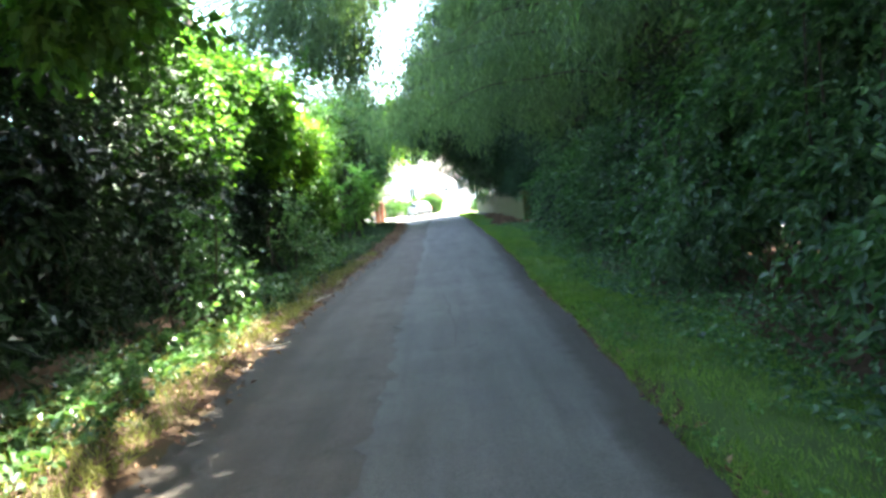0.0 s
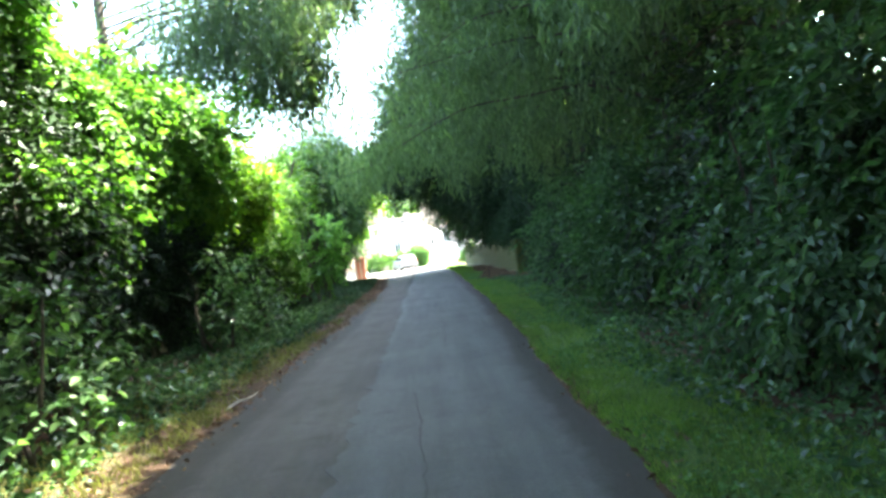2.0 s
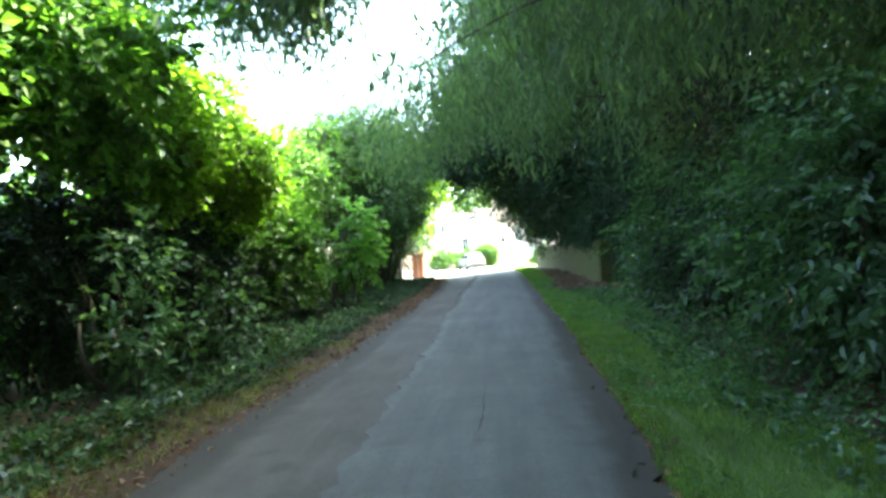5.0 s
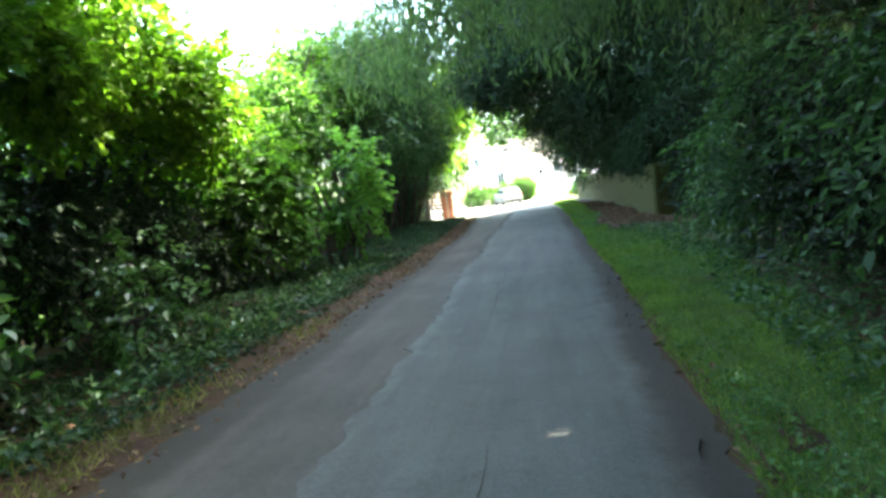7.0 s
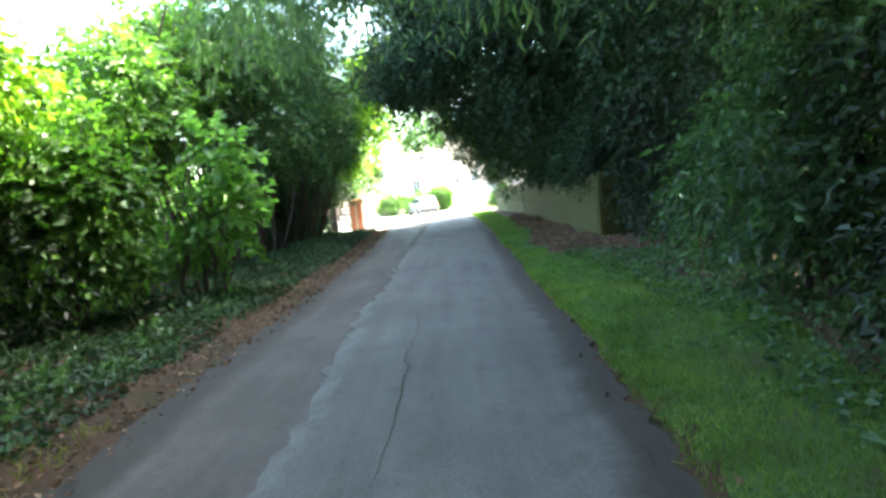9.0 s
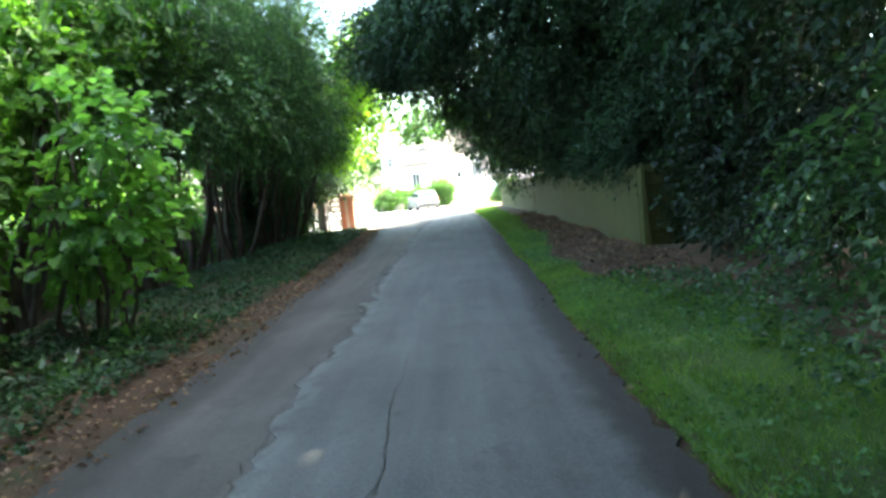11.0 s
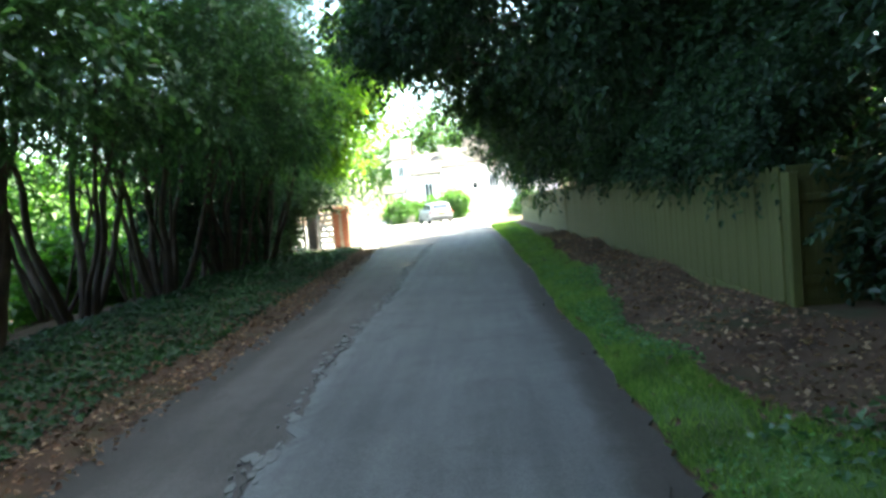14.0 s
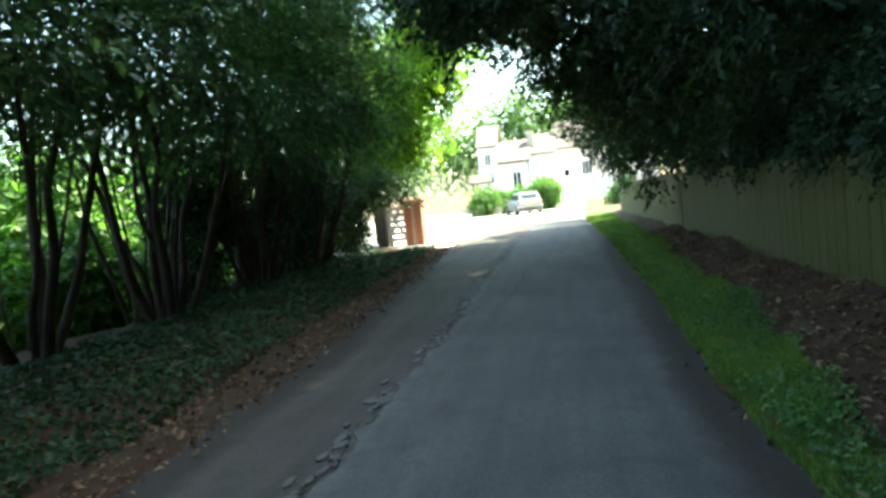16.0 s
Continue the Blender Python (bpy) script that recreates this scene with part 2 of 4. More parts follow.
def wave(p, seed, scale):
    """Smooth lumpy value in -1..1 at points p."""
    r = np.random.default_rng(seed)
    out = np.zeros(len(p))
    for i in range(5):
        k = r.normal(size=3) * scale * (1 + 0.5 * i)
        out += np.sin(p @ k + r.uniform(0, 6.3)) / (1 + 0.4 * i)
    return out / 2.6


def tube(points, radii, sides=7, knobs=0.0, seed=0):
    """A tapered, slightly knobbly limb along a line of points."""
    pts = np.asarray(points, float)
    # resample with a soft curve
    n = len(pts)
    t = np.linspace(0, n - 1, (n - 1) * 4 + 1)
    i = np.clip(t.astype(int), 0, n - 2)
    f = (t - i)[:, None]
    p0, p1, p2, p3 = pts[np.maximum(i - 1, 0)], pts[i], pts[i + 1], pts[np.minimum(i + 2, n - 1)]
    c = 0.5 * (2 * p1 + (p2 - p0) * f + (2 * p0 - 5 * p1 + 4 * p2 - p3) * f ** 2 + (3 * p1 - p0 - 3 * p2 + p3) * f ** 3)
    rad = np.interp(t, np.arange(n), radii)
    d = unit(np.gradient(c, axis=0))
    a = unit(np.cross(d, np.array([0.31, 0.2, 0.93]) + 1e-3))
    b = np.cross(d, a)
    ang = np.linspace(0, 2 * np.pi, sides, endpoint=False)
    r = np.random.default_rng(seed)
    k = 1 + knobs * r.normal(size=(len(c), sides))
    ring = c[:, None] + rad[:, None, None] * k[:, :, None] * (np.cos(ang)[None, :, None] * a[:, None] + np.sin(ang)[None, :, None] * b[:, None])
    v = ring.reshape(-1, 3)
    m = len(c)
    j = np.arange(sides)
    f4 = [np.stack([q * sides + j, q * sides + (j + 1) % sides, (q + 1) * sides + (j + 1) % sides, (q + 1) * sides + j], 1) for q in range(m - 1)]
    return v, np.concatenate(f4)


def joined(pieces):
    v, f, n = [], [], 0
    for a, b in pieces:
        v.append(a)
        f.append(b + n)
        n += len(a)
    return np.concatenate(v), np.concatenate(f)


def blades(base, axis, normal, length, width, fold=0.25, oval=False):
    """Leaf blades folded along the midrib: kites of two triangles, or ovals of two quads."""
    n = len(base)
    length, width = np.broadcast_to(length, n)[:, None], np.broadcast_to(width, n)[:, None]
    axis = unit(axis)
    side = unit(np.cross(axis, normal))
    up = np.cross(side, axis)
    tip = base + axis * length - up * length * 0.12
    lift = up * width * fold
    if not oval:
        m = base + axis * length * 0.42
        v = np.stack([base, m + side * width * 0.5 + lift, tip, m - side * width * 0.5 + lift], 1).reshape(-1, 3)
        o = np.arange(n)[:, None] * 4
        f = np.concatenate([o + np.array([[0, 1, 2]]), o + np.array([[0, 2, 3]])])
        return v, f
    m1, m2 = base + axis * length * 0.25, base + axis * length * 0.62 - up * length * 0.03
    v = np.stack([base, m1 + side * width * 0.42 + lift, m2 + side * width * 0.46 + lift, tip, m2 - side * width * 0.46 + lift, m1 - side * width * 0.42 + lift], 1).reshape(-1, 3)
    o = np.arange(n)[:, None] * 6
    f = np.concatenate([o + np.array([[0, 1, 2, 3]]), o + np.array([[0, 3, 4, 5]])])
    return v, f


def in_tunnel(p):
    """The clear space above the lane through which one walks."""
    x, y, z = p.T
    return (((x + 0.15) / 2.35) ** 2 + (np.maximum(z, 0) / 3.0) ** 2 < 1) & (y < 66)


def blob_points(n, blobs, seed, shell=0.5, lump=0.25, relief=0.5):
    """Points in the outer shell of lumpy ellipsoids (cx, cy, cz, rx, ry, rz), with the outward way at each."""
    r = np.random.default_rng(seed)
    b = np.asarray(blobs, float)
    w = (b[:, 3] * b[:, 4] + b[:, 4] * b[:, 5] + b[:, 3] * b[:, 5])
    k = r.choice(len(b), n, p=w / w.sum())
    u = unit(r.normal(size=(n, 3)))
    rad = shell + (1 - shell) * r.random(n) ** 0.6
    rad *= 1 + lump * wave(u * 2.2 + k[:, None] * 3.1, seed + 5, 1.6)
    q = b[k, :3] + u * b[k, 3:]
    # hollows between the leafy clumps, about a metre across
    hollow = np.clip(0.5 - 1.8 * wave(q, seed + 9, 2.0), 0, 1) * relief
    p = b[k, :3] + u * (rad * (1 - hollow))[:, None] * b[k, 3:]
    return p, unit(u / b[k, 3:])


def sprays(p, out, seed, count, twig, length, width, droop=0.3, fold=0.25, oval=False, flat=0.6):
    """Leafy twigs: count leaves set alternately along a twig at each point."""
    r = np.random.default_rng(seed)
    n = len(p)
    d = unit(out + r.normal(size=(n, 3)) * 0.55 + np.array([0, 0, -droop]))
    s = unit(np.cross(d, np.array([0, 0, 1.0]) + r.normal(size=(n, 3)) * 0.25))
    tw = twig * r.uniform(0.6, 1.4, n)
    B, A, N, S = [], [], [], []
    for i in range(count):
        f = (i + 0.6) / count
        sg = 1 if i % 2 else -1
        pos = p + d * (tw * f)[:, None] + np.array([0, 0, -1.0]) * (tw * f * f * droop * 0.8)[:, None]
        ax = d * 0.55 + s * sg * 0.75 * (1 - 0.5 * f) + r.normal(size=(n, 3)) * 0.22 + np.array([0, 0, -droop * 0.5])
        B.append(pos)
        A.append(ax)
        N.append(np.array([0, 0, flat]) + out * 0.35 + r.normal(size=(n, 3)) * 0.4)
        S.append(r.uniform(0.65, 1.25, n))
    B, A, N, S = map(np.concatenate, (B, A, N, S))
    keep = ~in_tunnel(B)
    B, A, N, S = B[keep], A[keep], N[keep], S[keep]
    return blades(B, A, unit(N), S * length, S * width, fold, oval)


def strands(p, seed, count, drop, length, width):
    """Hanging conifer fronds: scales set down a drooping string at each point."""
    r = np.random.default_rng(seed)
    n = len(p)
    sway = r.normal(size=(n, 3)) * np.array([0.25, 0.25, 0])
    dr = drop * r.uniform(0.4, 1.5, n)
    B, A = [], []
    for i in range(count):
        f = (i + r.random(n)) / count
        q = p + (np.array([0, 0, -1.0]) + sway * (1 - f)[:, None] * 1.6) * (dr * f)[:, None]
        B.append(q)
        A.append(np.array([0, 0, -1.0]) + r.normal(size=(n, 3)) * 0.42)
    B, A = np.concatenate(B), np.concatenate(A)
    keep = ~in_tunnel(B)
    B, A = B[keep], A[keep]
    s = r.uniform(0.6, 1.3, len(B))
    return blades(B, A, unit(r.normal(size=(len(B), 3))), s * length, s * width, 0.1)


def ground_z(y):
    """The lane is level, then falls gently towards the junction."""
    f = np.clip((np.asarray(y, float) - 36) / 42, 0, 1)
    return -0.6 * f * f * (3 - 2 * f)


def limb_line(a, b, arch, n=4, seed=0, wobble=0.12):
    r = np.random.default_rng(seed)
    a, b = np.asarray(a, float), np.asarray(b, float)
    t = np.linspace(0, 1, n + 1)[:, None]
    q = a + (b - a) * t + np.array([0, 0, 1.0]) * arch * np.sin(np.pi * t)
    q[1:-1] += r.normal(size=(n - 1, 3)) * wobble
    return q


def woody(ob, base, trunks, limbs, bark, seed=0):
    """Trunk and limb parts of a tree; points in world places, base is the thing's place."""
    base = np.asarray(base, float)
    for i, (line, r0, r1) in enumerate(trunks):
        v, f = tube(np.asarray(line) - base, np.linspace(r0, r1, len(line)), 9, 0.07, seed + i)
        child("trunk", mesh_from("trunk", v, f, bark, True), ob)
    for i, (line, r0, r1) in enumerate(limbs):
        v, f = tube(np.asarray(line) - base, np.linspace(r0, r1, len(line)), 6, 0.05, seed + 40 + i)
        child("limb", mesh_from("limb", v, f, bark, True), ob)


def crown(ob, base, geometry, mat, name="crown", label=""):
    v, f = geometry
    return child(name, mesh_from(name, v - np.asarray(base, float), f, mat), ob, label)


# ---- the ground, the lane and its verges ----
def wobble(y, seed, size):
    y = np.asarray(y, float)
    return size * (np.sin(y * 0.9 + seed) + 0.6 * np.sin(y * 2.3 + seed * 2.1) + 0.4 * np.sin(y * 5.7 + seed * 0.7)) / 2


def right_edge(y):
    return np.interp(y, (-20, 3, 11, 19, 30, 44, 60, 90), (1.2, 1.25, 1.4, 1.6, 1.62, 1.6, 1.5, 2.4)) + wobble(y, 1.0, 0.05)


def left_edge(y):
    return np.interp(y, (-20, 4, 11, 20, 27, 34, 41, 46, 50, 54), (-1.95, -1.97, -1.95, -1.72, -1.76, -1.8, -2.15, -2.5, -3.4, -6.0)) + wobble(y, 4.0, 0.06)


def height(x, y):
    """Ground height off the lane: a low turf lip to the right, an ivy bank to the left."""
    z = ground_z(y)
    dr, dl = x - right_edge(y), left_edge(y) - x
    side = np.where(dr > 0, 0.05 * np.clip(dr / 0.12, 0, 1) + 0.10 * np.clip((dr - 0.3) / 3, 0, 1), 0.0)
    open_left = np.clip((46 - y) / 4, 0, 1)
    bank = 0.03 * np.clip(dl / 0.2, 0, 1) + 0.1 * np.clip((dl - 0.4) / 1.6, 0, 1) - 0.45 * np.clip((dl - 2.4) / 4, 0, 1)
    side = np.where(dl > 0, bank * open_left, side)
    bumpy = 0.03 * (np.sin(x * 2.1 + y * 1.3) + np.sin(x * 3.7 - y * 2.2)) * ((dr > 0.3) | (dl > 0.4))
    under = np.where((dr <= 0) & (dl <= 0), -0.04, 0.0)
    return z + side + bumpy * np.clip((60 - y) / 15, 0, 1) + under


def sheet(name, xs, ys, z_of, mat, smooth=True):
    X, Y = np.meshgrid(xs, ys)
    v = np.stack([X.ravel(), Y.ravel(), z_of(X.ravel(), Y.ravel())], 1)
    a = np.arange(len(ys) - 1)[:, None] * len(xs) + np.arange(len(xs) - 1)[None]
    a = a.ravel()
    f = np.stack([a, a + 1, a + 1 + len(xs), a + len(xs)], 1)
    return mesh_from(name, v, f, mat, smooth)


gx = np.concatenate([[-2500, -400, -120, -60, -30, -18], np.arange(-12, 8.01, 0.2), [12, 20, 40, 90, 300, 2500]])
gy = np.concatenate([[-2500, -300, -80, -30], np.arange(-16, 66, 0.3), np.arange(66, 120, 3), [160, 400, 2500]])
ground = tagged(new("ground", sheet("ground", gx, gy, height, SOIL)), "bare soil and leaf litter under the hedges", "ground", kind="structure")


def seam(y):
    return np.interp(y, (-20, 3, 12, 16, 20, 24, 26.5, 28.2, 31, 35, 39, 48), (-0.62, -0.6, -0.56, -0.52, -0.52, -0.62, -0.54, -0.57, -0.61, -0.55, -0.6, -0.55)) + wobble(y, 9.0, 0.05) + 0.04 * np.sin(np.asarray(y) * 7.7) * np.sin(np.asarray(y) * 1.3)


def strip(name, ys, lefts, rights, across, z_off, mat, crown_up=0.0):
    """A paved strip between two wavering edges."""
    t = np.linspace(0, 1, across)
    X = lefts[:, None] + (rights - lefts)[:, None] * t
    Y = np.repeat(ys[:, None], across, 1)
    Z = ground_z(Y) + z_off + crown_up * np.sin(np.pi * t)[None] + 0.004 * np.sin(X * 5 + Y * 1.7)
    n = X.size
    v = np.stack([X.ravel(), Y.ravel(), Z.ravel()], 1)
    a = (np.arange(len(ys) - 1)[:, None] * across + np.arange(across - 1)[None]).ravel()
    f = np.stack([a, a + 1, a + 1 + across, a + across], 1)
    # skirt, so that the strip has thickness
    low = v.copy()
    low[:, 2] -= 0.05
    rim = np.concatenate([np.arange(len(ys)) * across])
    rim2 = rim + across - 1
    q = [np.stack([r[:-1], r[1:], r[1:] + n, r[:-1] + n], 1) for r in (rim, rim2)]
    me = mesh_from(name, np.concatenate([v, low]), np.concatenate([f, *q]), mat, False)
    xs, yy = np.tile(X.ravel(), 2), np.tile(Y.ravel(), 2)
    for key, val in (("edge", np.minimum(xs - left_edge(yy) - 0.12, right_edge(yy) - xs - 0.06)), ("seam", np.abs(xs - seam(yy)) + 0.1 * (xs < seam(yy) - 0.02) + np.clip(yy - 45, 0, 1) + 0.14 * np.clip((18 - yy) / 5, 0, 1))):
        me.attributes.new(key, "FLOAT", "POINT").data.foreach_set("value", val.astype(np.float32))
    return me


ry = np.arange(-16, 66.01, 0.15)
fray = 0.03 * np.sin(ry * 17.3) + 0.03 * np.sin(ry * 29.1 + 1) + 0.02 * np.sin(ry * 41.7)
road = tagged(new("road", strip("road", ry, left_edge(ry) + fray, np.minimum(right_edge(ry) + fray, 3), 26, 0.0, ASPHALT_OLD, 0.02)), "worn brownish asphalt lane with frayed edges", "road", kind="structure")


overlay = tagged(new("road_overlay", strip("road_overlay", ry, seam(ry) + fray * 0.8, right_edge(ry) - 0.15 + fray * 0.3, 19, 0.024, ASPHALT_NEW, 0.012)), "smoother grey asphalt overlay with a ragged edge", "road", kind="structure")


def crack(x0, y0, y1, width, seed, lean=0.0):
    """A jagged dark crack that runs along the lane."""
    r = np.random.default_rng(seed)
    ys = np.arange(y0, y1, 0.11)
    x = x0 + lean * (ys - y0) + np.cumsum(r.normal(size=len(ys)) * 0.014)
    w = 0.42 * width * r.uniform(0.4, 1.3, len(ys)) * np.sin(np.pi * np.linspace(0.06, 0.94, len(ys)))
    v = np.concatenate([np.stack([x - w, ys, ground_z(ys) + 0.044], 1), np.stack([x + w, ys, ground_z(ys) + 0.044], 1)])
    i = np.arange(len(ys) - 1)
    n = len(ys)
    ob = new("crack", mesh_from("crack", v, np.stack([i, i + n, i + n + 1, i + 1], 1), ASPHALT_EDGE))
    ob.parent = overlay
    return ob


for q in ((0.08, 18.2, 24.5, 0.014, 1, 0.01), (0.35, 13.4, 15.6, 0.012, 2), (0.05, 6.5, 12.0, 0.01, 5, 0.01), (-0.1, 35.0, 39.0, 0.022, 6)):
    crack(*q)


def seam_crack(y0, y1, width, seed):
    """The open joint along the ragged edge of the overlay."""
    r = np.random.default_rng(seed)
    ys = np.arange(y0, y1, 0.08)
    x = seam(ys) - 0.03 + 0.02 * np.sin(ys * 31 + seed) + r.normal(size=len(ys)) * 0.012
    w = width * r.uniform(0.15, 1.0, len(ys)) * np.sin(np.pi * np.linspace(0.05, 0.95, len(ys)))
    z = ground_z(ys) + 0.0325
    n, i = len(ys), np.arange(len(ys) - 1)
    v = np.concatenate([np.stack([x - w, ys, z], 1), np.stack([x + w * 0.6, ys, z], 1)])
    ob = new("crack", mesh_from("crack", v, np.stack([i, i + n, i + n + 1, i + 1], 1), ASPHALT_EDGE))
    ob.parent = overlay
    return ob


for q in ((20.4, 23.6, 0.01, 11), (23.4, 27.8, 0.017, 12), (28.2, 31.5, 0.016, 13), (32.0, 36.0, 0.018, 14)):
    seam_crack(*q)


def crumbs(n, y0, y1, seed):
    """Broken scabs of the overlay lying along its edge."""
    r = np.random.default_rng(seed)
    y = r.uniform(y0, y1, n)
    y = y + 0.35 * np.sin(y * 3.1)
    x = seam(y) + r.normal(size=n) * 0.05 - 0.05
    size = r.uniform(0.012, 0.05, n)
    pieces = []
    for k in range(n):
        a = np.linspace(0, 2 * np.pi, 6, endpoint=False) + r.uniform(0, 1)
        rad = size[k] * r.uniform(0.5, 1.1, 6)
        top = np.stack([x[k] + rad * np.cos(a) * 0.8, y[k] + rad * np.sin(a) * 1.9, np.full(6, float(ground_z(y[k])) + 0.024 + 0.006 * r.random())], 1)
        low = top * 1.0
        low[:, 2] -= 0.04
        v = np.concatenate([top, low])
        j = np.arange(6)
        f = np.concatenate([np.stack([j, (j + 1) % 6, (j + 1) % 6 + 6, j + 6], 1), [[0, 1, 2, 3], [0, 3, 4, 5]]])
        pieces.append((v, f))
    return joined(pieces)


PALE_SCAB = rough_stuff("asphalt_pale_scab", ((0.3, (0.12, 0.112, 0.102)), (0.7, (0.18, 0.172, 0.16))), 6.0, 70.0, 0.9, 0.8, 0.01)
tagged(new("asphalt_crumbs", mesh_from("asphalt_crumbs", *crumbs(520, 26.5, 45.0, 15), PALE_SCAB)), "pale broken scabs of asphalt along the overlay edge", "rubble", kind="stuff")


fy = np.arange(58, 100.1, 2.0)
junction = tagged(new("road_junction", strip("road_junction", fy, np.full(len(fy), -40.0), np.interp(fy, (58, 66, 74, 100), (1.5, 2.2, 4.0, 5.0)), 30, 0.004, FAR_GROUND)), "tarmac of the joining road, coloured pale for full sun", "road", kind="structure")
jy = np.arange(46, 58.01, 1.0)
bell = tagged(new("road_mouth", strip("road_mouth", jy, np.full(len(jy), -40.0), left_edge(jy) + 0.2, 30, 0.006, FAR_GROUND)), "tarmac at the mouth of the lane, coloured pale for full sun", "road", kind="structure")
# turf of the verge, a sheet a little above the soil
ty = np.arange(-16, 74, 0.25)
inner = np.interp(ty, (-20, 4, 8, 18, 22, 25, 26.5, 28, 30, 34, 44, 58, 74), (2.5, 2.5, 2.45, 2.8, 3.05, 3.1, 2.5, 2.1, 2.05, 2.3, 2.5, 2.6, 4.0)) + wobble(ty, 2.0, 0.12)


def turf_mesh():
    t = np.linspace(0, 1, 9)
    a0 = right_edge(ty) + 0.02 + 0.03 * np.sin(ty * 13)
    X = a0[:, None] + (inner - a0)[:, None] * t
    Y = np.repeat(ty[:, None], 9, 1)
    Z = height(X.ravel(), Y.ravel()).reshape(X.shape) + 0.02 * np.sin(np.pi * t)[None] + 0.004
    v = np.stack([X.ravel(), Y.ravel(), Z.ravel()], 1)
    a = (np.arange(len(ty) - 1)[:, None] * 9 + np.arange(8)[None]).ravel()
    return mesh_from("verge", v, np.stack([a, a + 1, a + 10, a + 9], 1), TURF, True)


verge = tagged(new("verge", turf_mesh()), "short green grass verge beside the lane", "verge", kind="structure")

lx = np.concatenate([np.arange(-30, -8.4, 1.0)])
ly = np.arange(-16, 47.5, 1.0)
lawn_sheet = tagged(new("garden_lawn", sheet("garden_lawn", lx, ly, lambda x, y: height(x, y) + 0.02, TURF)), "rough green garden grass beyond the trees", "lawn", kind="structure")


# ---- trees and shrubs ----
KINDS = {  # leaf material, leaves a twig, twig, leaf length, width, droop, oval
    "laurel": (LEAF_LAUREL, 6, 0.34, 0.135, 0.06, 0.35, False),
    "oak": (LEAF_OAK, 7, 0.44, 0.12, 0.068, 0.4, True),
    "holly": (LEAF_HOLLY, 7, 0.4, 0.118, 0.066, 0.35, False),
    "elder": (LEAF_ELDER, 8, 0.42, 0.105, 0.056, 0.45, True),
    "shoot": (LEAF_SHOOT, 7, 0.45, 0.15, 0.11, 0.25, True),
    "lime": (LEAF_BRIGHT, 7, 0.5, 0.15, 0.11, 0.3, False),
    "bramble": (LEAF_BRAMBLE, 6, 0.36, 0.11, 0.066, 0.2, True),
    "maple": (LEAF_BRIGHT, 7, 0.42, 0.135, 0.1, 0.3, False),
    "hazel": (LEAF_HAZEL, 6, 0.38, 0.135, 0.095, 0.3, False),
    "yew": (LEAF_YEW, 9, 0.5, 0.14, 0.026, 0.25, False),
    "tall": (LEAF_ELDER, 6, 0.6, 0.26, 0.17, 0.3, False),
    "far": (LEAF_HAZEL, 5, 0.6, 0.3, 0.2, 0.3, False),
    "fardark": (LEAF_DARK, 5, 0.6, 0.32, 0.2, 0.3, False),
}


def foliage(n, blobs, kind, seed, shell=0.45, lump=0.28, size=1.0, keep=None, relief=0.5):
    mat, count, twig, ln, wd, droop, oval = KINDS[kind]
    p, o = blob_points(n, blobs, seed, shell, lump, relief)
    ok = p[:, 2] > ground_z(p[:, 1]) + 0.05
    if keep is not None:
        ok &= keep(p)
    p, o = p[ok], o[ok]
    return sprays(p, o, seed + 1, count, twig * size, ln * size, wd * size, droop, 0.22, oval), mat


def grow(name, label, category, base, stems, crowns, bark=BARK, group="", seed=0, limbs=()):
    """A tree or shrub: stems and limbs, and one or more crowns of leaves."""
    at = (base[0], base[1], float(height(np.array([base[0]]), np.array([base[1]]))[0]) - 0.03)
    ob = thing(name, at, label, category, group)
    stems = [([(s[0][0], s[0][1], at[2]), *s[1:]], r0, r1) for s, r0, r1 in stems]
    woody(ob, at, stems, limbs, bark, seed)
    for i, (geometry, mat) in enumerate(crowns):
        crown(ob, at, geometry, mat, "crown" if i == 0 else "foliage")
    return ob


def stems_from(base, n, top, spread, r0, seed, lean=(0, 0), bend=0.07):
    """Several stems that rise from one stool and splay."""
    r = np.random.default_rng(seed)
    out = []
    for i in range(n):
        a = 6.283 * i / n + r.uniform(-0.4, 0.4)
        s = spread * r.uniform(0.5, 1.1)
        b = np.array([base[0] + 0.22 * math.cos(a), base[1] + 0.22 * math.sin(a), 0.0])
        t = np.array([base[0] + s * math.cos(a) + lean[0], base[1] + s * math.sin(a) + lean[1], top * r.uniform(0.8, 1.1)])
        line = [tuple(q) for q in limb_line(b, t, -0.1 * spread, 5, seed + i, bend)]
        out.append((line, r0 * r.uniform(0.55, 1.5), r0 * 0.3))
    return out


